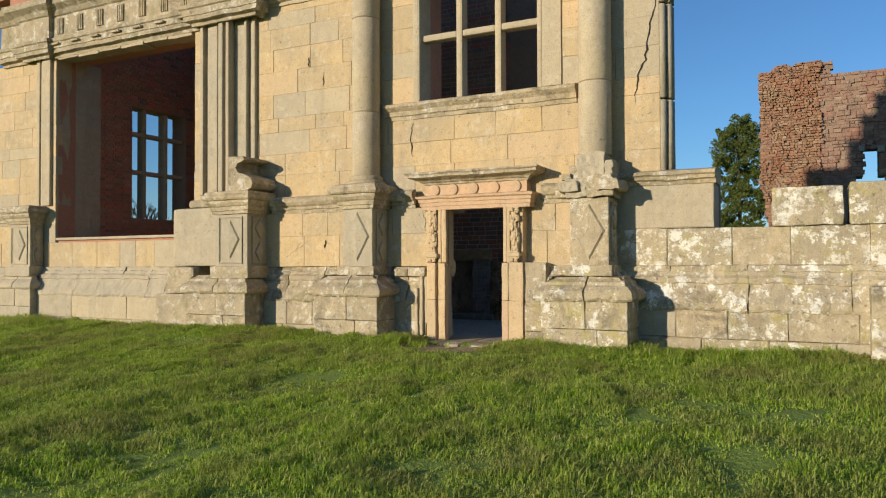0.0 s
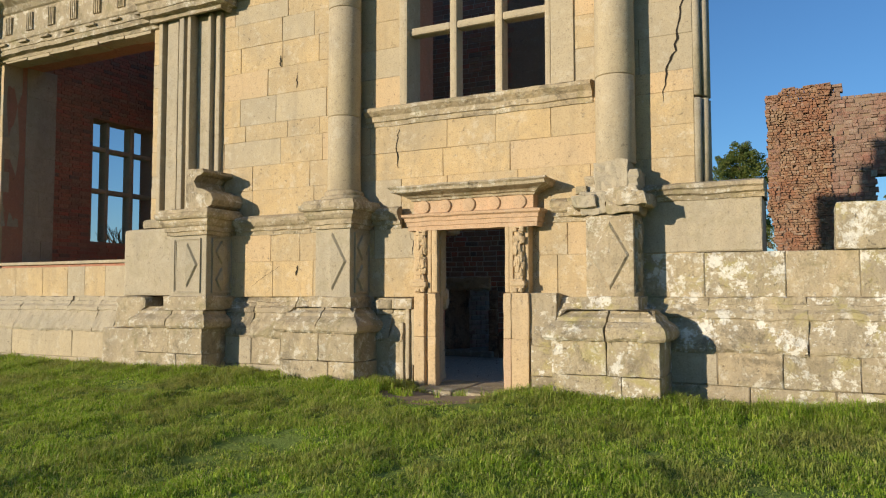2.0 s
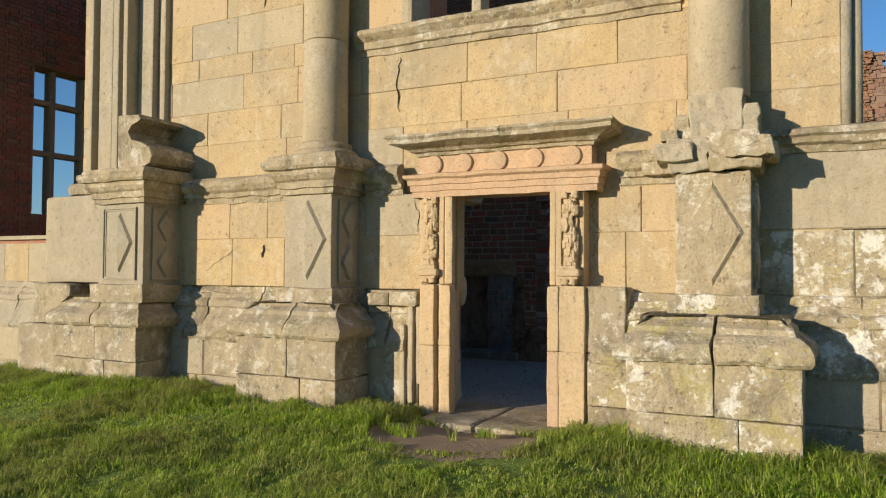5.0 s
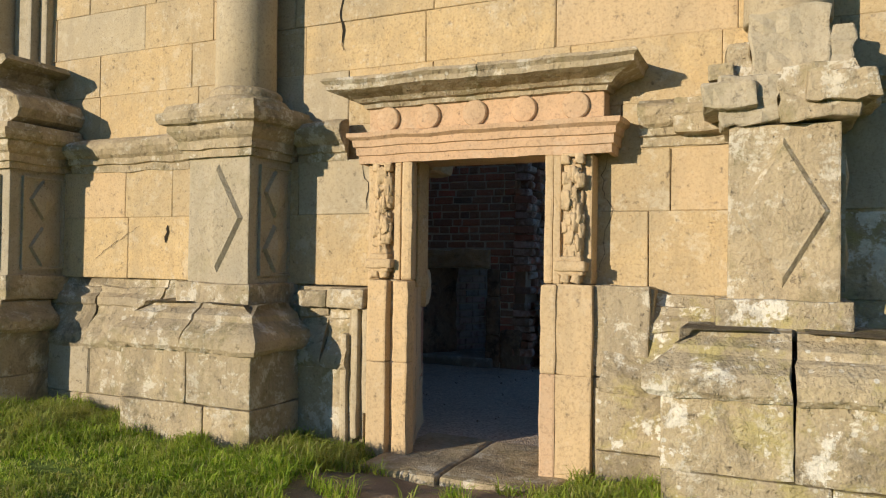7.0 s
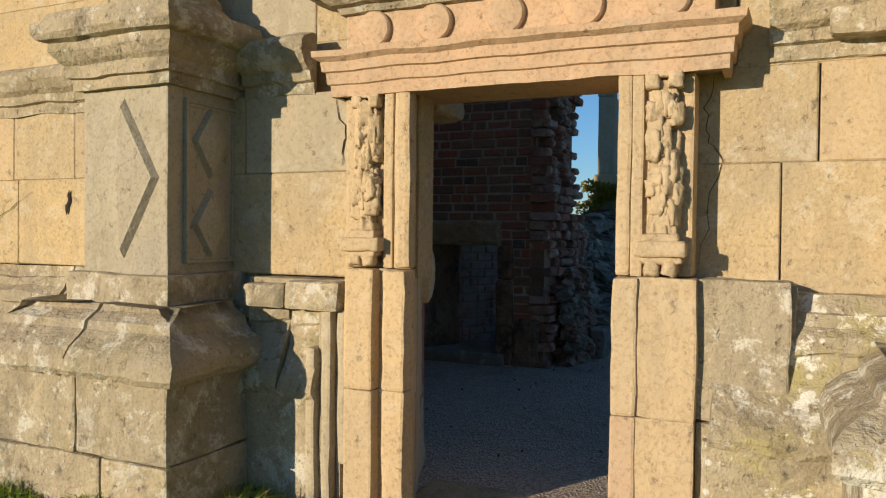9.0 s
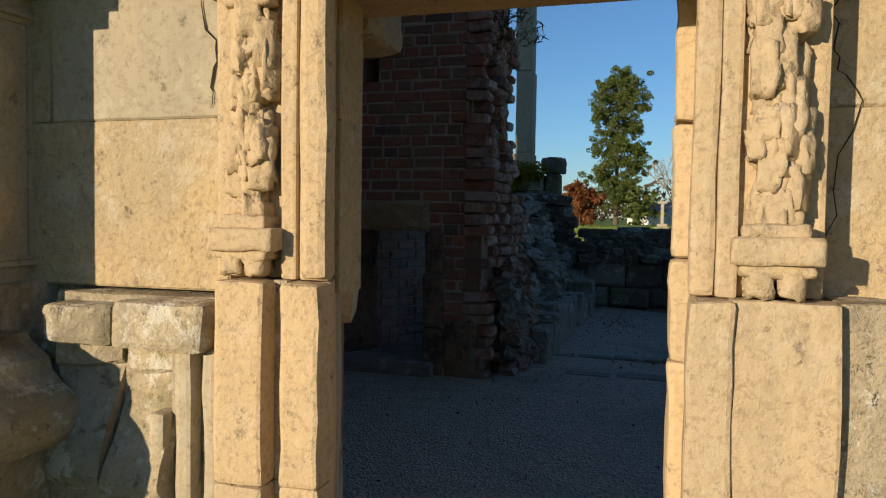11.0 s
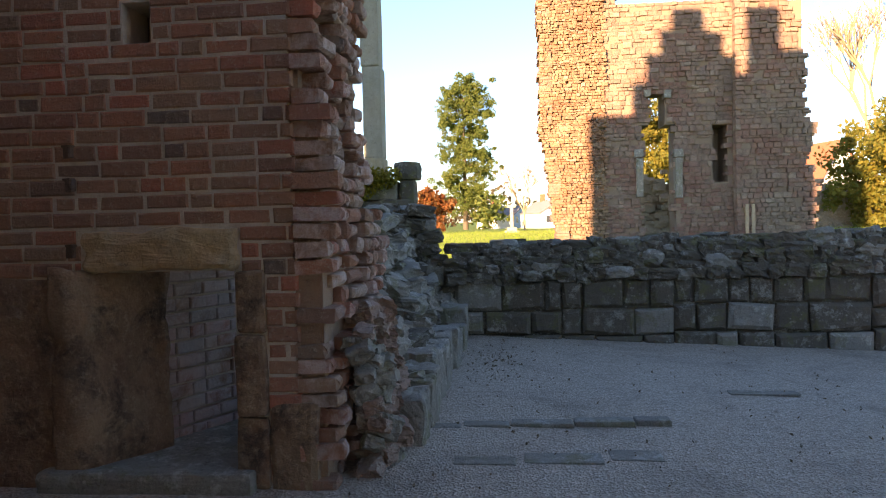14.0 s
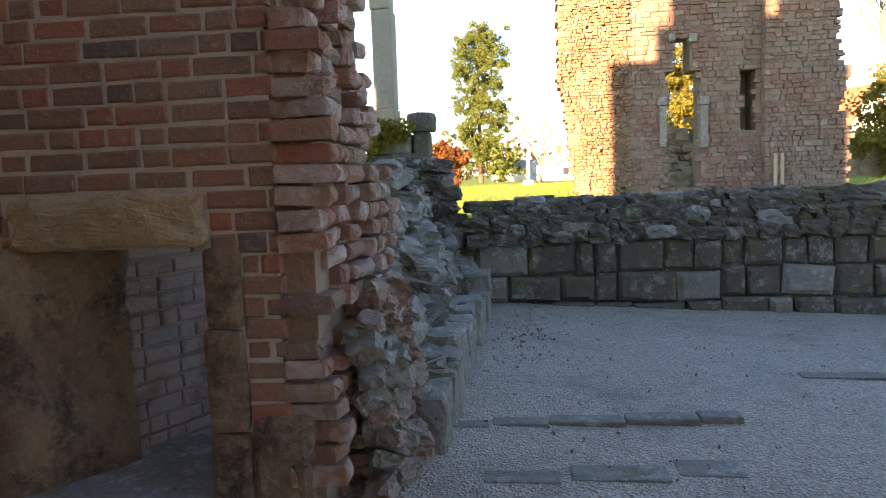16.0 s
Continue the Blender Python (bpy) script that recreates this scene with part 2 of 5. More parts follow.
def add_box(bm, x0, x1, y0, y1, z0, z1, bevel=0.0, cuts=0, rough=0.0, seed=0.0):
    """A box with rounded edges and, with cuts, an uneven worn surface."""
    b = bmesh.new()
    bmesh.ops.create_cube(b, size=1.0)
    for v in b.verts:
        v.co = Vector(((x0 + x1) / 2 + v.co.x * (x1 - x0), (y0 + y1) / 2 + v.co.y * (y1 - y0), (z0 + z1) / 2 + v.co.z * (z1 - z0)))
    if bevel:
        bmesh.ops.bevel(b, geom=b.edges[:], offset=bevel, segments=2, profile=0.6, affect="EDGES")
    if cuts:
        bmesh.ops.subdivide_edges(b, edges=[e for e in b.edges if e.calc_length() > 0.12], cuts=cuts, use_grid_fill=True)
    if rough:
        for v in b.verts:
            v.co += noise.noise_vector(v.co * 3.1 + Vector((seed, 0, 0))) * rough * 0.55 + noise.noise_vector(v.co * 13 + Vector((0, seed, 0))) * rough * 0.5
    me = bpy.data.meshes.new("tmp")
    b.to_mesh(me)
    b.free()
    bm.from_mesh(me)
    bpy.data.meshes.remove(me)


BLOCKS = {}
SIDES = {"S": 0, "E": 90, "N": 180, "W": 270}


def block_mesh(w, h, d, c, mat, variant):
    """A dressed stone or brick: front face in y = 0, chamfered and a little out of true; 18 triangles."""
    key = (round(w, 2), round(h, 2), round(d, 2), c, mat.name, variant)
    if key not in BLOCKS:
        r = random.Random(str(key))
        a, b = key[0] / 2, key[1] / 2
        j = lambda: r.uniform(-0.35, 0.35) * c
        vs = [(sx * a + j(), c + j() * 0.5, sz * b + j()) for sx, sz in ((-1, -1), (1, -1), (1, 1), (-1, 1))]
        vs += [(sx * (a - c * r.uniform(0.5, 1.6)), r.uniform(-0.2, 0.2) * c, sz * (b - c * r.uniform(0.5, 1.6))) for sx, sz in ((-1, -1), (1, -1), (1, 1), (-1, 1))]
        vs += [(sx * a, key[2], sz * b) for sx, sz in ((-1, -1), (1, -1), (1, 1), (-1, 1))]
        fs = [(4, 5, 6, 7)] + [(i, (i + 1) % 4, 4 + (i + 1) % 4, 4 + i) for i in range(4)] + [(8 + i, 8 + (i + 1) % 4, (i + 1) % 4, i) for i in range(4)]
        BLOCKS[key] = mesh_of("stone", vs, fs, mat)
    return BLOCKS[key]


def lay(parent, name, mat, u0, u1, z0, z1, at, side="S", depth=0.16, gap=0.003, chamfer=0.006, proud=0.003, variants=3, tilt=0.0):
    """One stone with its face in the plane `at` of a wall that faces side; u runs along x or y."""
    w, h = u1 - u0 - gap, z1 - z0 - gap
    if w < 0.02 or h < 0.02:
        return None
    p = random.uniform(-proud, proud)
    u, z = (u0 + u1) / 2, (z0 + z1) / 2
    x, y = {"S": (u, at - p), "N": (u, at + p), "E": (at + p, u), "W": (at - p, u)}[side]
    t = random.uniform(-tilt, tilt)
    return child(name, block_mesh(w, h, depth, chamfer, mat, random.randrange(variants)), parent, pose(x, y, z, random.uniform(-tilt, tilt), t, SIDES[side]))


def free_spans(a, b, z0, z1, holes):
    spans = [(a, b)]
    for h0, h1, k0, k1 in holes:
        if k0 < z1 - 0.02 and k1 > z0 + 0.02:
            spans = [s for x, y in spans for s in ((x, min(y, h0)), (max(x, h1), y)) if s[1] - s[0] > 0.03]
    return spans


def ashlar(parent, a, b, zs, at, holes=(), mats=(), length=(0.55, 1.15), side="S", name="stone", seed=1, **kw):
    """Coursed stones between the heights zs, broken round the holes (u0, u1, z0, z1)."""
    r = random.Random(seed)
    for z0, z1 in zip(zs, zs[1:]):
        for s0, s1 in free_spans(a, b, z0, z1, holes):
            u = s0
            while u < s1 - 0.01:
                step = r.uniform(*length)
                if s1 - u - step < length[0] * 0.6:
                    step = s1 - u
                lay(parent, name, r.choices([m for m, k in mats], [k for m, k in mats])[0], u, u + step, z0, z1, at, side, **kw)
                u += step


def core(name, parent, mat, a, b, z0, z1, near, far, holes=(), along="x"):
    """The mass of a wall behind its facing, with real openings through it."""
    us = sorted({a, b, *[u for h in holes for u in h[:2] if a < u < b]})
    zs = sorted({z0, z1, *[z for h in holes for z in h[2:] if z0 < z < z1]})
    bm = bmesh.new()
    for u0, u1 in zip(us, us[1:]):
        for k0, k1 in zip(zs, zs[1:]):
            um, km = (u0 + u1) / 2, (k0 + k1) / 2
            if not any(h[0] < um < h[1] and h[2] < km < h[3] for h in holes):
                add_box(bm, *((u0, u1, near, far) if along == "x" else (near, far, u0, u1)), k0, k1)
    bmesh.ops.remove_doubles(bm, verts=bm.verts, dist=0.0005)
    seen = {}
    for f in bm.faces:
        seen.setdefault(tuple(round(x, 3) for x in f.calc_center_median()), []).append(f)
    bmesh.ops.delete(bm, geom=[f for fs in seen.values() if len(fs) > 1 for f in fs], context="FACES")
    return part(name, bm, mat, parent)


def sweep(name, parent, mat, path, profile, wear=0.012, step=0.09, seed=0.0, label="", smooth=False, caps=True):
    """A moulding: the profile (out, z) carried along a path in plan, mitred at its corners; out is to the right of the way."""
    pts, nors = [], []
    n = len(path)
    dirs = [(Vector(path[i + 1]) - Vector(path[i])).normalized() for i in range(n - 1)]
    right = [Vector((d.y, -d.x)) for d in dirs]
    for i in range(n - 1):
        length = (Vector(path[i + 1]) - Vector(path[i])).length
        k = max(1, int(length / step))
        n0 = right[i] if i == 0 else (right[i] + right[i - 1]) / (1 + right[i].dot(right[i - 1]))
        n1 = right[i] if i == n - 2 else (right[i] + right[i + 1]) / (1 + right[i].dot(right[i + 1]))
        for j in range(k + (i == n - 2)):
            f = j / k
            pts.append(Vector(path[i]).lerp(Vector(path[i + 1]), f))
            nors.append(n0 if j == 0 else n1 if j == k else right[i])
    vs, fs, m = [], [], len(profile)
    for p, o in zip(pts, nors):
        for out, z in profile:
            q = Vector((p.x + o.x * out, p.y + o.y * out, z))
            if out > 0.002:
                q += noise.noise_vector(q * 4 + Vector((seed, seed, 0))) * wear + noise.noise_vector(q * 15 + Vector((0, seed, 0))) * wear * 0.45
            vs.append(q)
    for i in range(len(pts) - 1):
        fs += [(i * m + j, (i + 1) * m + j, (i + 1) * m + j + 1, i * m + j + 1) for j in range(m - 1)]
    if caps:
        fs += [tuple(range(m)), tuple(reversed(range((len(pts) - 1) * m, len(pts) * m)))]
    return child(name, mesh_of(name, vs, fs, mat, smooth), parent, None, label)


def turned(name, parent, mat, x, y, profile, arc=(0, 360), seg=32, wear=0.004, seed=0.0, label=""):
    """A round member: the profile (radius, z) turned about an upright axis."""
    vs, fs, m = [], [], len(profile)
    full = arc[1] - arc[0] >= 360
    count = seg if full else seg + 1
    for i in range(count):
        a = radians(arc[0] + (arc[1] - arc[0]) * i / seg)
        for r, z in profile:
            q = Vector((x + r * math.cos(a), y + r * math.sin(a), z))
            q += noise.noise_vector(q * 5 + Vector((seed, 0, 0))) * wear
            vs.append(q)
    for i in range(seg):
        k = (i + 1) % count
        fs += [(i * m + j, k * m + j, k * m + j + 1, i * m + j + 1) for j in range(m - 1)]
    if full:
        fs += [tuple(reversed([i * m for i in range(count)])), tuple(i * m + m - 1 for i in range(count))]
    return child(name, mesh_of(name, vs, fs, mat, True), parent, None, label)


def boulder(bm, x, y, z, sx, sy, sz, seed, rough=0.18, sub=2, yaw=0.0):
    """An uneven field stone."""
    b = bmesh.new()
    bmesh.ops.create_cube(b, size=2.0)
    bmesh.ops.subdivide_edges(b, edges=b.edges[:], cuts=sub, use_grid_fill=True)
    m = Matrix.Rotation(yaw, 3, "Z")
    for v in b.verts:
        p = v.co.lerp(v.co.normalized() * 1.25, 0.26)
        p += noise.noise_vector(p * 1.3 + Vector((seed * 3.7, seed, 0))) * rough * 1.5 + noise.noise_vector(p * 3.1 + Vector((seed, 0, seed * 2.3))) * rough * 0.45 + noise.noise_vector(p * 7.3 + Vector((seed, seed, 0))) * rough * 0.2
        v.co = m @ Vector((p.x * sx / 2, p.y * sy / 2, p.z * sz / 2)) + Vector((x, y, z))
    me = bpy.data.meshes.new("tmp")
    b.to_mesh(me)
    b.free()
    bm.from_mesh(me)
    bpy.data.meshes.remove(me)

# ---- ground ----
def ground_height(x, y):
    """Lawn that rises gently to the facade, and level ground behind it."""
    z = -0.28 + 0.37 * min(1.0, max(0.0, y / 9.6))
    if y > 9.6:
        z = 0.09 - 0.09 * min(1.0, (y - 9.6) / 1.2)
    if y > 22:
        z += min(0.25, (y - 22) * 0.01)
    if -3 < y < 10.5:
        z += 0.04 * noise.noise((x * 0.5, y * 0.5, 0.3)) + 0.042 * noise.noise((x * 1.6, y * 1.6, 1.3)) + 0.008 * noise.noise((x * 4.2, y * 4.2, 2.1))
        d = math.hypot((x + 4.85) / 1.0, (y - 9.75) / 1.3)
        z -= 0.10 * max(0.0, 1.0 - d)
    return z


def build_ground():
    xs = sorted({-2500, -900, -300, -120, -60, -35, -24, -22, *[-20 + 0.2 * i for i in range(126)], 8, 11, 16, 25, 40, 60, 120, 300, 900, 2500})
    ys = sorted({-2500, -900, -300, -100, -40, -15, -6, -3, -1, *[0.6 + 0.18 * i for i in range(62)], *[12.5 + 0.6 * i for i in range(17)], 24, 27, 32, 40, 50, 65, 90, 150, 300, 900, 2500})
    vs = [(x, y, ground_height(x, y) - (0.7 if 11.1 < y < 20.7 and -16.5 < x < 9 else 0)) for y in ys for x in xs]
    w = len(xs)
    fs = [(j * w + i, j * w + i + 1, (j + 1) * w + i + 1, (j + 1) * w + i) for j in range(len(ys) - 1) for i in range(w - 1)]
    ob = new("ground", mesh_of("ground", vs, fs, M_turf, True))
    return tagged(ob, "grassy lawn rising gently to the ruined facade", "ground", kind="structure")


build_ground()


def court_height(x, y):
    return 0.03 - 0.045 * max(0.0, x + 5.2) * min(1.0, max(0.0, (y - 12) / 8)) + 0.012 * noise.noise((x * 0.9, y * 0.9, 4.0))


def build_court():
    nx, ny = 60, 60
    xs = [-15 + 24.4 * i / nx for i in range(nx + 1)]
    ys = [10.3 + 10.4 * j / ny for j in range(ny + 1)]
    vs = [(x, y, court_height(x, y) if y > 10.6 else 0.03) for y in ys for x in xs]
    fs = [(j * (nx + 1) + i, j * (nx + 1) + i + 1, (j + 1) * (nx + 1) + i + 1, (j + 1) * (nx + 1) + i) for j in range(ny) for i in range(nx)]
    # the sheet lies inside the walls
    fs = [f for f in fs if vs[f[0]][1] >= 10.7]
    ob = new("floor", mesh_of("floor", vs, fs, M_gravel, True))
    tagged(ob, "grey trodden gravel floor of the roofless court", "floor", kind="structure")


build_court()

# ---- the facade ----
Y = 10.62                      # face of the wall
BACK = 11.45
BAY = (-14.87, -10.78, 1.82, 5.78)
DOOR = (-5.30, -4.28, -0.2, 2.12)
WIN = (-5.85, -3.78, 3.87, 6.05)
GAP = (-18.6, -16.65, 5.8, 7.4)   # unseen opening, added so that sun reaches the broken pier
LEFT, RIGHT, TOP = -21.7, -2.0, 6.95

facade = thing("wall_south", "tall buff sandstone ashlar facade of a roofless ruined house", "wall", "structure", at=(-8, Y, 0))
core("core", facade, M_brick_stuff, LEFT, RIGHT, -0.3, TOP, Y + 0.06, BACK, [BAY, (-5.66, -3.98, -0.2, 2.36), WIN, GAP])

# stepped and pointed gables, out of view, shaped after their shadow on the tower
for x0, x1, z1 in ((-21.7, -19.6, 15.1), (-19.595, -18.9, 16.7), (-18.895, -18.2, 18.1), (-18.195, -17.6, 19.3), (-17.595, -16.4, 20.3), (-16.395, -15.5, 19.1), (-15.495, -14.7, 17.9), (-14.695, -13.85, 16.7), (-13.845, -12.6, 19.9), (-12.595, -11, 17.8)):
    core("gable_mass", facade, M_brick_stuff, x0, x1, TOP, z1, Y + 0.1, BACK, [GAP])
# unseen block, added to keep sun off the brick behind the upper window
core("attic_mass", facade, M_brick_stuff, -10.99, RIGHT, TOP, 8.4, Y + 0.1, BACK)

WALL_MIX = [(M_ashlar, 12), (M_column, 3), (M_orange, 2)]
die_courses = [1.20, 1.73, 2.14]
up_courses = [2.42, 2.84, 3.22, 3.62, 3.87, 4.30, 4.72, 5.12, 5.50, 5.78, 6.05]
top_courses = [6.05, 6.5, TOP]
holes = [BAY, DOOR, WIN, GAP]
ashlar(facade, LEFT, -8.92, die_courses, Y, holes, WALL_MIX, (0.45, 0.85), seed=5)
ashlar(facade, -8.92, -5.62, die_courses, Y - 0.10, holes, WALL_MIX, (0.45, 0.85), seed=15, depth=0.25)
ashlar(facade, -5.62, RIGHT, die_courses, Y, holes, WALL_MIX, (0.45, 0.85), seed=16)
ashlar(facade, LEFT, RIGHT, [2.12, 2.42], Y, holes, WALL_MIX, (0.6, 1.1), seed=6)
ashlar(facade, LEFT, RIGHT, up_courses, Y, holes, WALL_MIX, (0.6, 1.25), seed=7)
ashlar(facade, LEFT, RIGHT, top_courses, Y, holes, WALL_MIX, (0.7, 1.4), seed=8)

# plinth: rough footing courses, a worn roll and slope, a fillet
PLINTH_MIX = [(M_weathered, 5), (M_grey, 2), (M_ashlar, 2)]
ashlar(facade, LEFT, -11.2, [-0.25, 0.16, 0.62], Y - 0.26, (), [(M_grey, 2), (M_column, 3)], (0.9, 1.7), seed=19, depth=0.34, proud=0.008, chamfer=0.01)
ashlar(facade, -11.2, -5.86, [-0.25, 0.20, 0.62], Y - 0.26, (), PLINTH_MIX, (0.5, 1.0), seed=9, depth=0.34, proud=0.012, chamfer=0.014)
ashlar(facade, -3.93, 7.0, [-0.25, 0.24, 0.62], Y - 0.26, (), [(M_lichen, 4), (M_weathered, 3), (M_grey, 1)], (0.5, 1.0), seed=10, depth=0.34, proud=0.012, chamfer=0.014)
PLINTH = [(0, 0.60), (0.27, 0.60), (0.285, 0.64), (0.275, 0.70), (0.225, 0.80), (0.17, 0.90), (0.155, 0.955), (0.17, 0.97), (0.165, 1.03), (0.115, 1.07), (0.10, 1.12), (0.07, 1.125), (0.05, 1.20), (0, 1.205)]


def plinth_run(x0, x1, mat, seed):
    u, r = x0, random.Random(seed)
    while u < x1 - 0.05:
        e = min(x1, u + r.uniform(0.7, 1.5))
        if x1 - e < 0.3:
            e = x1
        sweep("plinth_moulding", facade, mat, [(u + 0.003, Y), (e - 0.003, Y)], PLINTH, 0.028, 0.07, seed=u)
        u = e


plinth_run(LEFT, -11.3, M_grey, 1)
plinth_run(-11.3, -6.0, M_weathered, 2)
plinth_run(-3.9, 7.0, M_lichen, 3)
STRING = [(0, 2.13), (0.02, 2.13), (0.025, 2.19), (0.05, 2.20), (0.055, 2.25), (0.09, 2.28), (0.12, 2.33), (0.125, 2.375), (0.10, 2.40), (0.03, 2.43), (0, 2.435)]
for i, (x0, x1) in enumerate([(LEFT, -15.9), (-8.8, -7.2), (-6.3, -5.85), (-3.72, -3.1)]):
    sweep("string_course", facade, M_weathered, [(x0, Y - (0.09 if -9 < x0 < -6 else 0)), (x1, Y - (0.09 if -9 < x0 < -6 else 0))], STRING, 0.016, 0.07, seed=i * 3.3)


# ---- pedestals with columns ----
def diamond(parent, x, z, w, h, y, side, mat, name="lozenge"):
    """A sunk panel's raised lozenge with four cut sides."""
    k = 0.035
    pts = [(-w / 2, 0), (0, -h / 2), (w / 2, 0), (0, h / 2)]
    vs = [(u, 0.0, v) for u, v in pts] + [(u * 0.86, -k, v * 0.86) for u, v in pts] + [(u * 0.80, -k, v * 0.80) for u, v in pts] + [(0, -k - 0.02, 0)]
    fs = [(i, (i + 1) % 4, 4 + (i + 1) % 4, 4 + i) for i in range(4)] + [(4 + i, 4 + (i + 1) % 4, 8 + (i + 1) % 4, 8 + i) for i in range(4)] + [(8 + i, 8 + (i + 1) % 4, 12) for i in range(4)]
    at = (x, y) if side == "S" else (y, x)
    return child(name, mesh_of(name, vs, fs, mat), parent, pose(at[0], at[1], z, 0, 0, SIDES[side]))


def panel_frame(parent, x0, x1, z0, z1, y, mat, side="S", t=0.035, out=0.028):
    """A raised moulded border round a panel."""
    vs, fs = [], []
    for k, (o, d) in enumerate([(0, 0), (0, -out), (t * 0.45, -out), (t * 0.55, -out * 0.5), (t, -out * 0.45), (t, 0)]):
        vs += [(x0 + o, d, z0 + o), (x1 - o, d, z0 + o), (x1 - o, d, z1 - o), (x0 + o, d, z1 - o)]
    for k in range(5):
        fs += [(k * 4 + i, k * 4 + (i + 1) % 4, k * 4 + 4 + (i + 1) % 4, k * 4 + 4 + i) for i in range(4)]
    m = pose(0, y, 0) if side == "S" else pose(y, 0, 0, 0, 0, SIDES[side])
    return child("panel_border", mesh_of("panel_border", vs, fs, mat), parent, m)


CAP = [(0, 2.13), (0.035, 2.13), (0.035, 2.185), (0.06, 2.19), (0.06, 2.255), (0.085, 2.275), (0.115, 2.32), (0.115, 2.36), (0.155, 2.37), (0.175, 2.40), (0.175, 2.455), (0.14, 2.465), (0.12, 2.515), (0.0, 2.54)]
ROLL = [(0, 0.73), (0.075, 0.735), (0.10, 0.77), (0.10, 0.83), (0.075, 0.875), (0.02, 0.92), (-0.02, 0.945), (-0.03, 0.985), (-0.10, 1.03), (-0.12, 1.06)]


def ring(x0, x1, front):
    return [(x0, Y - 0.02), (x0, front), (x1, front), (x1, Y - 0.02)]


def pedestal(x0, x1, front, b0, b1, bfront, mats, label, lozenge=True, cap=True, border=False, seed=0.0):
    """Footing, worn roll, panelled die and cap; x0..x1 the die, b0..b1 the footing."""
    die_m, base_m, cap_m = mats
    ob = thing("pedestal", label, "pedestal", group="pedestals along the facade", at=((x0 + x1) / 2, front, 0.05))
    mid = b0 + (b1 - b0) * 0.52
    for k, (u0, u1, z0, z1) in enumerate([(b0, mid, 0.36, 0.76), (mid + 0.006, b1, 0.36, 0.76), (b0, mid + 0.16, -0.25, 0.355), (mid + 0.166, b1, -0.25, 0.355)]):
        bm = bmesh.new()
        add_box(bm, u0, u1, bfront, Y - 0.2, z0, z1, 0.014, 4, 0.014, seed + k)
        part("footing_stone", bm, base_m, ob)
    for k, (u0, u1) in enumerate([(b0 + 0.02, mid - 0.012), (mid + 0.012, b1 - 0.02)]):
        f = bfront + 0.04
        sweep("worn_roll", ob, base_m, [(u0, Y - 0.22), (u0, f), (u1, f)] if k == 0 else [(u0, f), (u1, f), (u1, Y - 0.22)], [(-0.5, 0.765), *ROLL, (-0.5, 1.07)], 0.02, 0.05, seed + k)
    bm = bmesh.new()
    add_box(bm, x0 - 0.06, x1 + 0.06, front - 0.06, Y - 0.02, 1.0, 1.21, 0.02, 3, 0.02, seed)
    part("fillet", bm, base_m, ob)
    bm = bmesh.new()
    add_box(bm, x0, x1, front, Y - 0.01, 1.20, 2.15, 0.012, 3, 0.006, seed + 3)
    die = part("die", bm, die_m, ob)
    if lozenge:
        w = min(0.42, (x1 - x0) * 0.62) if border else (x1 - x0) * 0.84
        diamond(die, (x0 + x1) / 2, 1.68, w, 0.70 if border else 0.82, front + 0.004, "S", die_m)
        if border:
            panel_frame(die, (x0 + x1) / 2 - w / 2 - 0.06, (x0 + x1) / 2 + w / 2 + 0.06, 1.26, 2.08, front + 0.004, die_m)
        depth = Y - front
        for dz in (-0.21, 0.21):
            diamond(die, front + depth * 0.5, 1.67 + dz, min(0.26, depth * 0.55), 0.38, x1 - 0.004, "E", die_m)
        panel_frame(die, front + depth * 0.18, front + depth * 0.86, 1.26, 2.08, x1 - 0.004, die_m, "E")
    if cap:
        sweep("cap", ob, cap_m, ring(x0, x1, front), CAP, 0.011, 0.04, seed)
        bm = bmesh.new()
        add_box(bm, x0 - 0.05, x1 + 0.05, front - 0.05, Y - 0.03, 2.30, 2.525, 0.02, 3, 0.012, seed)
        part("cap_block", bm, cap_m, ob)
    return ob


pedestal(-9.66, -8.91, 10.0, -10.25, -8.84, 9.86, (M_grey, M_weathered, M_weathered), "weathered sandstone pedestal with lozenge panels beside the bay", border=True, seed=1.0)
pedestal(-6.95, -6.38, 10.05, -7.34, -6.14, 9.80, (M_grey, M_weathered, M_weathered), "worn sandstone pedestal with lozenge panels under a column", seed=2.0)
third = pedestal(-3.16, -2.61, 10.12, -3.44, -2.26, 9.68, (M_weathered, M_lichen, M_weathered), "lichened sandstone pedestal with a broken cap beside the doorway", cap=False, seed=3.0)
pedestal(-15.95, -15.25, 10.30, -16.2, -15.1, 10.2, (M_grey, M_grey, M_weathered), "pale sandstone pedestal with a lozenge panel by the bay", border=True, seed=4.0)


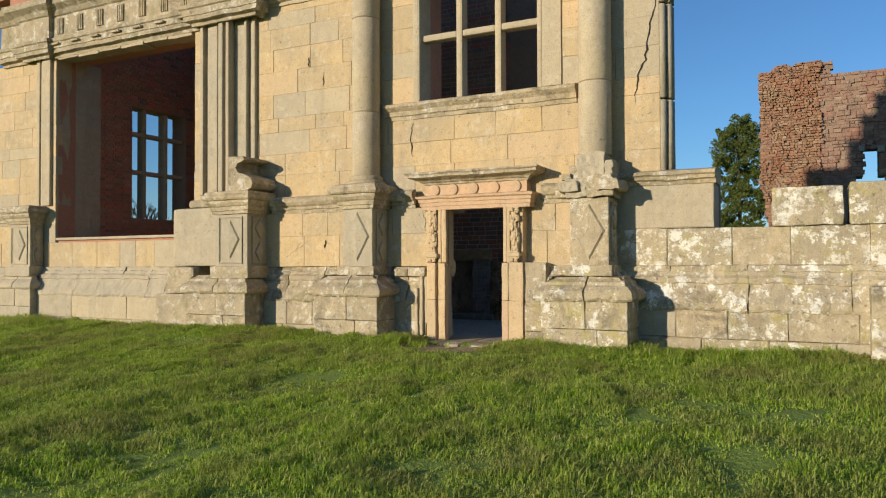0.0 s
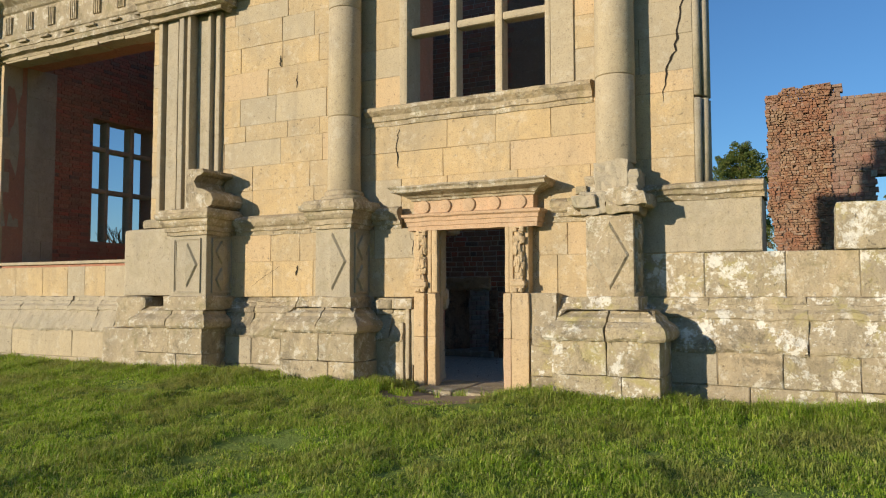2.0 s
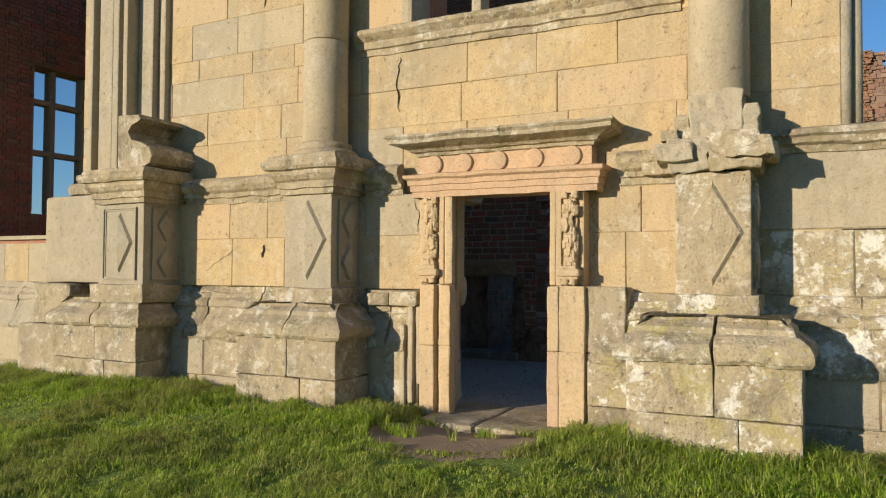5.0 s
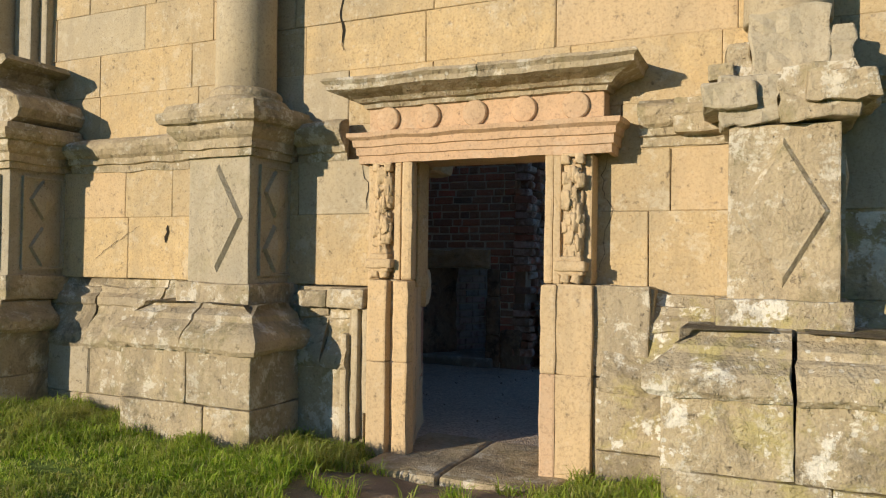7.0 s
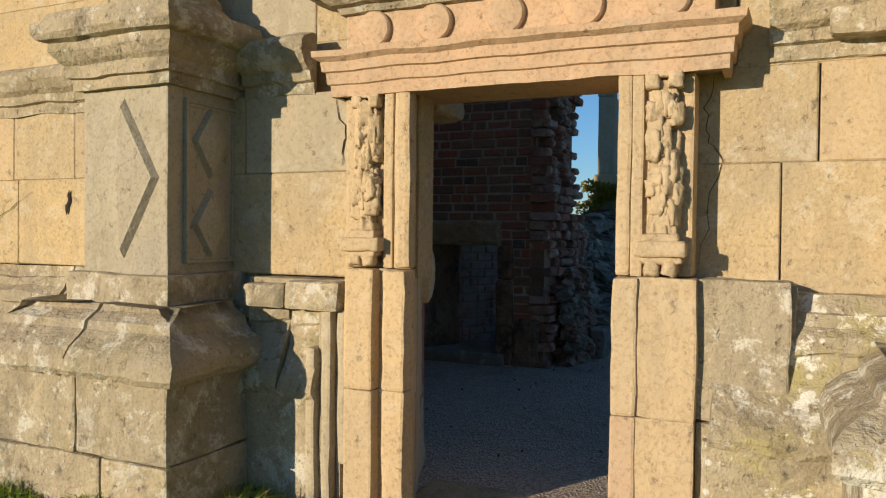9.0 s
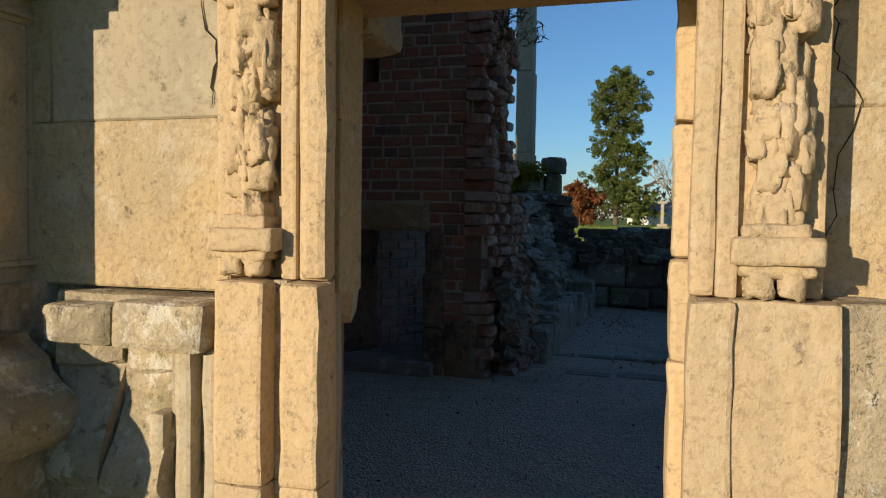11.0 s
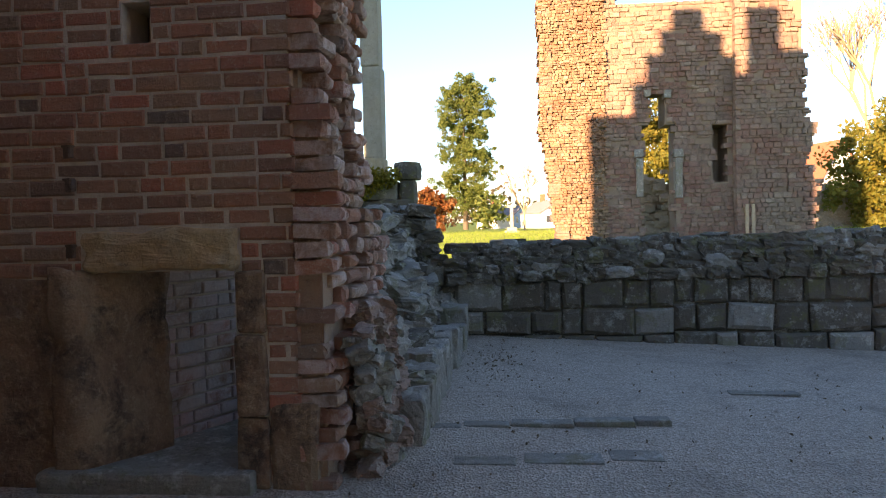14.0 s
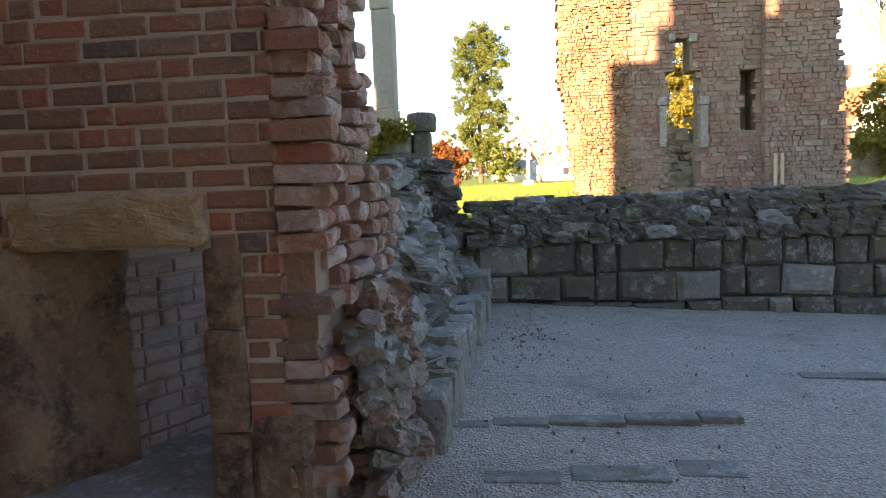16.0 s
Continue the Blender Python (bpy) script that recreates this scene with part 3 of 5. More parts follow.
def column(x, y, r, z0, z1, seed, base=True):
    ob = thing("column", "smooth round engaged sandstone column with a cracked foot", "column", group="columns of the facade", at=(x, y, z0))
    if base:
        turned("column_base", ob, M_weathered, x, y, [(0.01, z0 - 0.03), (r + 0.10, z0 - 0.03), (r + 0.11, z0 + 0.02), (r + 0.075, z0 + 0.06), (r + 0.03, z0 + 0.07), (r + 0.045, z0 + 0.10), (r + 0.03, z0 + 0.13), (r + 0.01, z0 + 0.145), (0.01, z0 + 0.145)], seg=40, wear=0.01, seed=seed)
    z = z0 + (0.14 if base else 0)
    for k, top in enumerate((z + 1.05, z + 2.6, z1)):
        turned("drum", ob, M_column, x, y, [(r - 0.03, z), (r - 0.004, z + 0.004), (r, z + 0.012), (r - 0.004, (z + top) / 2), (r - 0.004, top - 0.012), (r - 0.01, top - 0.004), (r - 0.03, top - 0.001)], seg=48, wear=0.004, seed=seed + k)
        z = top
    return ob


column(-6.72, 10.40, 0.235, 2.54, 6.9, 1.0)
column(-2.87, 10.42, 0.235, 2.76, 6.9, 2.0, False)

# ---- right end: stub, low lichened wall ----
low = thing("wall_low_south", "low sandstone garden wall with white and yellow lichen", "wall", "structure", at=(2, Y, 0))
core("core", low, M_joint, -1.99, 7.0, -0.3, 1.70, Y + 0.06, BACK)
core("core", low, M_joint, -1.99, -1.31, 1.70, 2.40, Y + 0.06, BACK - 0.02)
ashlar(low, -2.62, 7.0, [1.20, 1.71], Y - 0.005, (), [(M_lichen, 5), (M_weathered, 2)], (0.65, 0.95), seed=21, proud=0.01, chamfer=0.012)
lay(low, "stone", M_grey, -2.62, -1.30, 1.72, 2.32, Y - 0.02, depth=0.5, chamfer=0.012)
COPING = [(0, 2.32), (0.03, 2.32), (0.05, 2.37), (0.09, 2.385), (0.10, 2.43), (0.13, 2.45), (0.12, 2.50), (0.0, 2.53), (-0.5, 2.53), (-0.5, 2.32)]
sweep("coping", low, M_weathered, [(-2.62, Y), (-1.62, Y)], COPING, 0.014, 0.08, 5.0)
sweep("coping", low, M_weathered, [(-1.615, Y), (-1.27, Y)], COPING, 0.014, 0.08, 6.0)
for x0, x1, z1 in ((-0.59, 0.26, 2.21), (0.30, 1.3, 2.24), (1.3, 2.6, 2.2), (2.6, 4.2, 2.23)):
    bm = bmesh.new()
    add_box(bm, x0, x1 - 0.02, Y - 0.06, BACK, 1.712, z1, 0.03, 3, 0.02, x0)
    part("coping_block", bm, M_lichen, low)
bm = bmesh.new()
add_box(bm, 0.49, 1.4, 9.95, Y - 0.2, -0.2, 0.95, 0.03, 3, 0.02, 3)
part("footing_stone", bm, M_lichen, low)

# ---- brick chimney wall ----
YB = 14.8
FIRE = (-7.32, -6.40, 0.16, 1.30)
brickwall = thing("wall_north", "dark red brick wall with a broken end and a small hearth", "wall", "structure", at=(-7, YB, 0))
core("core", brickwall, M_mortar, -15.2, -6.05, -0.2, 7.5, YB + 0.010, 15.12, [(FIRE[0], FIRE[1], -0.1, FIRE[3]), (-7.02, -6.85, 2.62, 2.86)])


def brick_courses(x0, x1, z0, z1, holes, fill):
    z, k = z0, 0
    r = random.Random(12)
    while z < z1:
        h = 0.0975
        for s0, s1 in free_spans(x0, x1, z, z + h, holes):
            u = s0 - (0.0 if k % 2 else 0.13) - r.uniform(0, 0.05)
            while u < s1 - 0.02:
                step = r.choice((0.27, 0.27, 0.26, 0.14, 0.145, 0.28))
                a, b = max(s0, u), min(s1, u + step)
                if b - a > 0.035:
                    fill(a, b, z, z + h, r)
                u += step
        z += h
        k += 1


LINTEL = (-7.32, -6.36, 1.30, 1.56)
JAMB = (-6.42, -6.22, 0.0, 1.28)
LEFTPANEL = (-8.3, -7.3, -0.2, 1.28)
BRICK_HOLES = [FIRE, LINTEL, JAMB, LEFTPANEL, (-7.02, -6.85, 2.62, 2.86)]
far_v, far_f = [], []


def near_brick(a, b, z0, z1, r):
    if a < -8.2 or z0 > 3.25:
        k = len(far_v)
        y = YB + r.uniform(-0.006, 0.006)
        a, b, z0, z1 = a + 0.007, b - 0.007, z0 + 0.007, z1 - 0.007
        far_v.extend([(a, y, z0), (b, y, z0), (b, y, z1), (a, y, z1), (a, YB + 0.04, z0), (b, YB + 0.04, z0), (b, YB + 0.04, z1), (a, YB + 0.04, z1)])
        far_f.extend([(k, k + 1, k + 2, k + 3), (k + 4, k + 5, k + 1, k), (k + 3, k + 2, k + 6, k + 7), (k + 4, k, k + 3, k + 7), (k + 1, k + 5, k + 6, k + 2)])
    else:
        lay(brickwall, "brick", M_brick, a, b, z0, z1, YB, depth=0.1, gap=r.choice((0.010, 0.014, 0.020)), chamfer=0.010, proud=0.006, variants=7, tilt=1.0)


brick_courses(-15.0, -6.02, 0.0, 7.4, BRICK_HOLES, near_brick)
tagged(child("far_bricks", mesh_of("far_bricks", far_v, far_f, M_brick_stuff), brickwall), kind="stuff")


core("upper_mass", brickwall, M_brick_stuff, -5.98, -4.55, 3.8, 7.5, YB + 0.02, 15.9)
core("socket_back", brickwall, M_brick_stuff, -7.2, -6.7, 2.5, 3.0, 15.125, 15.4)

# ---- doorway ----
doorway = thing("door_1", "carved sandstone doorway with worn jambs and a moulded hood", "doorway", "structure", at=(-4.78, Y, 0))


def worn(name, parent, mat, x0, x1, y0, y1, z0, z1, seed, rough=0.012, bevel=0.014, cuts=4, label=""):
    bm = bmesh.new()
    add_box(bm, x0, x1, y0, y1, z0, z1, bevel, cuts, rough, seed)
    return part(name, bm, mat, parent, label)


for k, (z0, z1) in enumerate(((-0.2, 0.682), (0.684, 1.253))):
    worn("jamb_stone", doorway, M_orange, -5.555, -5.40, 10.33, 10.74, z0, z1, k + 0.5, 0.008, 0.014)
    worn("jamb_groove", doorway, M_weathered, -5.405, -5.36, 10.40, 10.74, z0, z1, k + 9.5, 0.008, 0.004)
    worn("jamb_stone", doorway, M_orange, -5.365, -5.245, 10.355, 10.47, z0, z1, k + 2.5, 0.014, 0.016, 5)
    worn("jamb_stone", doorway, M_orange if k else M_pink, -4.295, -4.19, 10.36, 10.50, z0, z1, k + 4.5, 0.012, 0.014, 5)
    worn("jamb_stone", doorway, M_orange, -4.206, -3.962, 10.372, 10.8, z0, z1, k + 5.5, 0.012, 0.012)
    worn("jamb_stone", doorway, M_weathered, -3.965, -3.62, 10.42, 10.8, z0, z1, k + 6.5, 0.016, 0.012)
worn("jamb_panel", doorway, M_orange, -5.63, -5.345, 10.46, 10.8, 1.255, 2.09, 1.0, 0.004)
worn("panel_edge", doorway, M_orange, -5.395, -5.345, 10.42, 10.8, 1.255, 2.09, 1.7, 0.006, 0.01)
worn("jamb_roll", doorway, M_orange, -5.335, -5.25, 10.41, 10.48, 1.255, 2.09, 2.0, 0.010, 0.025, 5)
worn("jamb_panel", doorway, M_orange, -4.235, -3.99, 10.46, 10.8, 1.255, 2.09, 3.0, 0.004)
worn("panel_edge", doorway, M_orange, -4.235, -4.185, 10.42, 10.8, 1.255, 2.09, 3.7, 0.006, 0.01)
worn("jamb_roll", doorway, M_orange, -4.295, -4.235, 10.42, 10.50, 1.255, 2.09, 4.0, 0.010, 0.016, 5)
# stones of the inner reveals: the one side splayed with a bulging bond stone, the other straight with a stop
def reveal_stone(name, x0, x1, u0, u1, z0, z1, m, seed, bevel=0.014, rough=0.012, mat=None):
    bm = bmesh.new()
    add_box(bm, x0, x1, u0, u1, z0 + 0.002, z1 - 0.002, bevel, 5, rough, seed)
    bmesh.ops.transform(bm, matrix=m, verts=bm.verts)
    part(name, bm, mat or M_smooth, doorway)


SPLAYED = pose(-5.25, 10.45, 0, 0, 0, 22.3)
STRAIGHT = pose(-4.275, 10.45, 0)
for k, (z0, z1) in enumerate(((-0.15, 0.60), (0.60, 1.252), (1.254, 2.1))):
    reveal_stone("reveal_stone", -0.09, 0.004 * (k % 2), 0.0, 0.75, z0, z1, SPLAYED, k * 2.2, 0.012, 0.008)
    reveal_stone("reveal_stone", 0.0, 0.14, 0.0, 0.36, z0, z1, STRAIGHT, k * 3.1, 0.012, 0.008)
for k, (z0, z1, out, soft) in enumerate(((-0.15, 0.42, 0.0, 0.02), (0.42, 1.02, -0.015, 0.03), (1.02, 1.33, 0.055, 0.06), (1.33, 1.72, 0.0, 0.03), (1.72, 2.1, -0.008, 0.03))):
    reveal_stone("reveal_stone", -0.34, out, 0.753, 1.19, z0, z1, SPLAYED, k * 1.7 + 9, soft, 0.03)
    reveal_stone("door_stop", -0.06 if k else -0.10, 0.3, 0.363, 0.52, z0, z1, STRAIGHT, k * 1.3 + 5, 0.02, 0.018)
worn("corner_stone", doorway, M_orange, -5.80, -5.40, 11.05, 11.46, 2.10, 2.355, 4.4, 0.03, 0.03, 5)
worn("lintel", doorway, M_pink, -5.70, -3.86, 10.44, 10.93, 2.11, 2.32, 5.0, 0.006, 0.01)
sweep("architrave", doorway, M_pink, [(-5.66, Y), (-5.66, 10.44), (-3.89, 10.44), (-3.89, Y)], [(0, 2.085), (0.03, 2.085), (0.032, 2.14), (0.045, 2.145), (0.048, 2.20), (0.062, 2.205), (0.066, 2.25), (0.095, 2.27), (0.10, 2.30), (0.03, 2.315), (0, 2.32)], 0.008, 0.06, 1.0)
worn("frieze", doorway, M_pink, -5.63, -3.92, 10.46, 10.8, 2.315, 2.49, 6.0, 0.005, 0.008)
for k, x in enumerate((-5.47, -5.15, -4.80, -4.45, -4.10)):
    vs, fs, n = [], [], 28
    for r, d in ((0.092, 0), (0.090, -0.02), (0.082, -0.03), (0.05, -0.037), (0.02, -0.038)):
        vs += [(x + r * math.cos(i * 6.28318 / n), 10.462 + d, 2.402 + r * math.sin(i * 6.28318 / n)) for i in range(n)]
    for j in range(4):
        fs += [(j * n + i, j * n + (i + 1) % n, (j + 1) * n + (i + 1) % n, (j + 1) * n + i) for i in range(n)]
    fs.append(tuple(range(4 * n, 5 * n)))
    child("roundel", mesh_of("roundel", vs, fs, M_pink, False), doorway)
HOOD = [(0, 2.485), (0.03, 2.49), (0.04, 2.52), (0.07, 2.525), (0.10, 2.55), (0.19, 2.575), (0.235, 2.59), (0.24, 2.625), (0.265, 2.65), (0.25, 2.675), (0.1, 2.69), (-0.1, 2.70)]
sweep("hood", doorway, M_weathered, [(-5.62, Y), (-5.62, 10.46), (-4.70, 10.46)], HOOD, 0.012, 0.05, 2.0, "lichened moulded hood")
sweep("hood", doorway, M_weathered, [(-4.695, 10.46), (-3.93, 10.46), (-3.93, Y)], HOOD, 0.012, 0.05, 3.0, "lichened moulded hood")
worn("hood_top", doorway, M_weathered, -5.66, -3.9, 10.40, 10.66, 2.60, 2.70, 8.0, 0.008, 0.02)


def carved_drop(x, seed):
    """A weathered pendant of carved ornament on a moulded bracket, plain shapes only."""
    bm = bmesh.new()
    r = random.Random(seed)
    for s in (-1, 1):
        boulder(bm, x + s * 0.045, 10.425, 2.05, 0.055, 0.07, 0.055, seed + s, 0.1, 4)
    add_box(bm, x - 0.07, x + 0.07, 10.40, 10.47, 2.068, 2.088, 0.006)
    for k in range(56):
        z = 2.02 - 0.57 * k / 55
        wide = 0.028 + 0.032 * abs(math.sin(z * 10.5 + 0.6)) + 0.008 * (z < 1.75)
        s = r.uniform(0.028, 0.06)
        boulder(bm, x + r.uniform(-wide, wide) * 0.85, 10.45 - r.uniform(0.0, 0.035), z, s, s * 1.2, s * r.uniform(1.2, 2.6), seed + k * 1.9, 0.22, 4, r.uniform(0, 3))
    for k, (w, y0, z0, z1) in enumerate(((0.05, 10.40, 1.43, 1.475), (0.075, 10.375, 1.395, 1.435), (0.098, 10.35, 1.335, 1.40), (0.085, 10.37, 1.31, 1.34))):
        add_box(bm, x - w, x + w, y0, 10.47, z0, z1, 0.012, 3, 0.012, seed + k)
    for s in (-1, 1):
        boulder(bm, x + s * 0.034, 10.41, 1.295, 0.06, 0.09, 0.06, seed + s, 0.25, 3)
    for v in bm.verts:
        v.co += noise.noise_vector(v.co * 38) * 0.007 + noise.noise_vector(v.co * 95) * 0.003
    return part("carved_drop", bm, M_orange, doorway, "weathered carved pendant on a bracket", True)


carved_drop(-5.49, 3.0)
carved_drop(-4.105, 8.0)
worn("threshold", doorway, M_weathered, -5.42, -4.86, 10.02, 11.1, -0.16, 0.045, 11.0, 0.016, 0.03)
worn("threshold", doorway, M_weathered, -4.855, -4.1, 10.05, 11.1, -0.16, 0.035, 12.0, 0.016, 0.03)

# broken moulded plinth stones beside the doorway
worn("plinth_backing", facade, M_weathered, -6.2, -5.6, 10.44, 10.8, -0.2, 1.19, 8.8, 0.012, 0.01)
worn("plinth_stone", facade, M_weathered, -6.16, -5.74, 10.35, 10.8, -0.2, 0.64, 0.0, 0.02, 0.03, 5)
sweep("plinth_moulding", facade, M_weathered, [(-6.17, Y), (-5.93, Y)], [(o * 1.12, z) for o, z in PLINTH[:-4]] + [(0, 1.08)], 0.03, 0.05, 3.3)
sweep("plinth_moulding", facade, M_weathered, [(-5.925, Y), (-5.72, Y)], [(o * 1.12, z) for o, z in PLINTH[:-4]] + [(0, 1.08)], 0.024, 0.05, 4.4)
worn("plinth_slab", facade, M_weathered, -6.15, -5.90, 10.33, 10.8, 1.04, 1.165, 1.9, 0.018, 0.025, 5)
worn("plinth_slab", facade, M_weathered, -5.895, -5.585, 10.32, 10.8, 1.045, 1.185, 2.9, 0.016, 0.025, 5)
# the moulding turns down beside the jamb as upright ribs, broken off low
for k, (x0, x1, y0, z0, z1) in enumerate(((-5.775, -5.722, 10.335, 0.05, 0.86), (-5.725, -5.682, 10.375, -0.1, 1.05), (-5.685, -5.632, 10.335, 0.12, 1.055), (-5.635, -5.602, 10.385, -0.1, 1.06), (-5.605, -5.555, 10.355, 0.30, 1.05))):
    worn("plinth_fillet", facade, M_weathered if k % 2 else M_column, x0, x1, y0, 10.8, z0, z1, k * 3.1, 0.013, 0.016, 6)
worn("patch_stone", facade, M_weathered, -3.94, -3.60, 10.47, 10.8, 1.02, 1.24, 3.3, 0.015)

# broken cap over the pedestal beside the doorway
brokencap = third
for k, (x0, x1, y0, z0, z1) in enumerate([(-3.20, -2.90, 10.07, 2.152, 2.42), (-2.895, -2.55, 10.06, 2.152, 2.45), (-3.30, -3.0, 10.02, 2.24, 2.38), (-2.78, -2.44, 10.0, 2.25, 2.40), (-3.05, -2.67, 10.12, 2.40, 2.77), (-3.18, -3.04, 10.14, 2.42, 2.60), (-2.68, -2.56, 10.13, 2.44, 2.66), (-3.27, -3.15, 10.08, 2.40, 2.49)]):
    worn("broken_stone", brokencap, M_weathered if k % 2 else M_grey, x0, x1, y0, Y - 0.01, z0, z1, k * 4.1, 0.05, 0.015, 5)
worn("broken_stone", brokencap, M_weathered, -3.5, -3.2, 10.5, Y - 0.004, 2.2, 2.42, 2.1, 0.02, 0.02)

# ---- window over the doorway ----
window = thing("window_1", "stone mullioned window opening without glass", "window", "structure", at=(-4.8, Y, WIN[2]))
WX = (-5.85, -5.14, -4.47, -3.78)


def bar(parent, name, x0, x1, y0, y1, z0, z1, k, mat=M_column):
    bm = bmesh.new()
    add_box(bm, x0, x1, y0, y1, z0, z1, min(x1 - x0, z1 - z0) * 0.3, 0, 0.004, k)
    return part(name, bm, mat, parent)


for k, x in enumerate(WX[1:3]):
    bar(window, "mullion", x - 0.055, x + 0.055, Y + 0.06, Y + 0.28, 3.87, 6.05, k)
for k, (x0, x1) in enumerate(zip(WX, WX[1:])):
    bar(window, "transom", x0 + (0.0 if k == 0 else 0.05), x1 - (0.0 if k == 2 else 0.05), Y + 0.07, Y + 0.27, 4.87, 4.98, k + 5)
for k, (x0, x1) in enumerate(((-5.96, -5.82), (-3.80, -3.72))):
    bar(window, "window_jamb", x0, x1, Y - 0.03 if k else Y - 0.01, Y + 0.4, 3.87, 6.05, k + 8)
sweep("window_sill", window, M_weathered, [(-6.46, Y), (-3.19, Y)], [(0, 3.60), (0.02, 3.60), (0.025, 3.66), (0.05, 3.67), (0.055, 3.74), (0.085, 3.77), (0.12, 3.81), (0.12, 3.85), (0.10, 3.865), (0.0, 3.885), (-0.4, 3.885), (-0.4, 3.60)], 0.012, 0.08, 7.0)
worn("window_pilaster", window, M_column, -3.72, -3.42, Y - 0.03, Y + 0.1, 3.89, 6.05, 1.0, 0.004, 0.008)

# ---- end of the facade: slender shafts on the corner ----
shafts = thing("corner_shafts", "slender dark stone shafts on the facade's broken corner", "column", at=(-1.95, Y + 0.1, 2.5))
for k, (x, y, r) in enumerate(((-1.975, Y + 0.05, 0.05), (-1.90, Y + 0.13, 0.05), (-1.93, Y + 0.27, 0.085))):
    z = 2.5
    for top in (3.55, 4.9, TOP):
        turned("shaft", shafts, M_grey, x, y, [(0.005, z), (r, z + 0.01), (r, top - 0.03), (0.005, top - 0.02)], seg=14, wear=0.008, seed=k + top)
        z = top


# ---- cracks in the old stone: flat strips, their inner shade put into the colour ----
def crack(points, width, y, seed):
    r = random.Random(seed)
    vs, fs = [], []
    line = [Vector((points[0][0], points[0][1]))]
    for a, b in zip(points, points[1:]):
        for i in range(1, 7):
            p = Vector(a).lerp(Vector(b), i / 6)
            line.append(p + Vector((r.uniform(-0.015, 0.015), r.uniform(-0.01, 0.01))))
    for i, p in enumerate(line):
        w = width * (0.25 + 0.75 * math.sin(3.1416 * i / (len(line) - 1))) * r.uniform(0.6, 1.3)
        vs += [(p.x - w, y, p.y), (p.x + w, y, p.y)]
    fs = [(2 * i, 2 * i + 1, 2 * i + 3, 2 * i + 2) for i in range(len(line) - 1)]
    child("open_crack", mesh_of("open_crack", vs, fs, M_crack_shade), facade)


# near-black colour that stands for the shade inside the cracks
M_crack_shade = plain_material("dark_gap", (0.02, 0.016, 0.012), (0.035, 0.028, 0.02))
crack([(-2.02, 5.0), (-2.14, 4.55), (-2.2, 4.1), (-2.3, 3.9), (-2.36, 3.5)], 0.014, Y - 0.0065, 1)
crack([(-5.95, 3.55), (-6.0, 3.3), (-5.96, 3.0)], 0.010, Y - 0.0065, 2)
crack([(-8.05, 4.9), (-8.05, 4.72)], 0.014, Y - 0.0065, 3)
crack([(-7.72, 4.6), (-7.75, 4.35)], 0.008, Y - 0.0065, 4)
crack([(-3.93, 2.1), (-3.97, 1.9), (-3.9, 1.75), (-3.98, 1.3)], 0.0025, Y - 0.0065, 5)
crack([(-8.5, 1.35), (-8.2, 1.52), (-7.95, 1.66)], 0.005, Y - 0.1065, 6)
crack([(-7.62, 1.66), (-7.63, 1.52)], 0.016, Y - 0.1065, 7)
crack([(-5.72, 2.1), (-5.66, 1.9), (-5.68, 1.75)], 0.004, Y - 0.1065, 8)

# ---- bay ----
bay = thing("bay_opening", "huge empty window bay with moulded stone piers", "window", "structure", at=(-12.8, Y, 1.8))
for k, (x0, x1, y0) in enumerate([(-10.80, -10.68, Y + 0.12), (-10.70, -10.60, Y + 0.02), (-10.60, -10.50, Y - 0.06), (-10.48, -10.39, Y - 0.18), (-10.385, -10.32, Y - 0.08), (-10.315, -10.07, Y - 0.14), (-10.065, -10.00, Y - 0.07), (-9.995, -9.89, Y - 0.20), (-9.885, -9.83, Y - 0.09), (-9.825, -9.75, Y - 0.19), (-9.745, -9.46, Y - 0.03), (-9.455, -9.39, Y - 0.11), (-9.385, -9.30, Y - 0.03), (-9.295, -9.22, Y - 0.08)]):
    z0 = 3.95 if k < 1 else 2.54
    worn("pier_moulding", bay, M_grey if k % 3 else M_column, x0, x1, y0, Y + 0.4, z0, 5.78, k * 1.3, 0.006, 0.02, 3)
worn("broken_shaft", bay, M_grey, -10.86, -10.66, Y + 0.05, Y + 0.4, 2.3, 3.05, 4.0, 0.02, 0.05)
for k, (x0, x1, y0) in enumerate([(-15.46, -15.36, Y - 0.05), (-15.35, -15.27, Y - 0.02), (-15.26, -14.98, Y - 0.07), (-14.97, -14.87, Y + 0.02)]):
    worn("pier_moulding", bay, M_column, x0, x1, y0, Y + 0.4, 2.54, 5.78, k * 2.3, 0.005, 0.018, 3)
worn("pier_block", bay, M_grey, -10.86, -9.67, 10.16, Y + 0.3, 1.21, 2.28, 2.0, 0.014, 0.05)
worn("pier_block", bay, M_weathered, -10.5, -9.67, 10.2, Y + 0.3, 2.285, 2.44, 3.0, 0.018, 0.05)
worn("pier_footing", bay, M_weathered, -11.2, -10.26, 10.05, Y, -0.25, 0.70, 5.0, 0.02, 0.03)
worn("pier_footing", bay, M_weathered, -10.95, -10.26, 10.08, Y, 0.705, 1.2, 6.0, 0.035, 0.05)
worn("bay_sill", bay, M_column, BAY[0] + 0.01, BAY[1] - 0.01, Y - 0.004, BACK + 0.01, 1.78, 1.835, 7.7, 0.006, 0.01)
# scrolled console on the pedestal beside the bay
bm = bmesh.new()
prof = [(-0.32, 0.62), (0.02, 0.60), (0.05, 0.55), (0.0, 0.52), (-0.10, 0.50), (-0.16, 0.42), (-0.10, 0.32), (0.06, 0.28), (0.20, 0.22), (0.25, 0.12), (0.22, 0.04), (0.12, 0.0), (-0.32, 0.0)]
rows = []
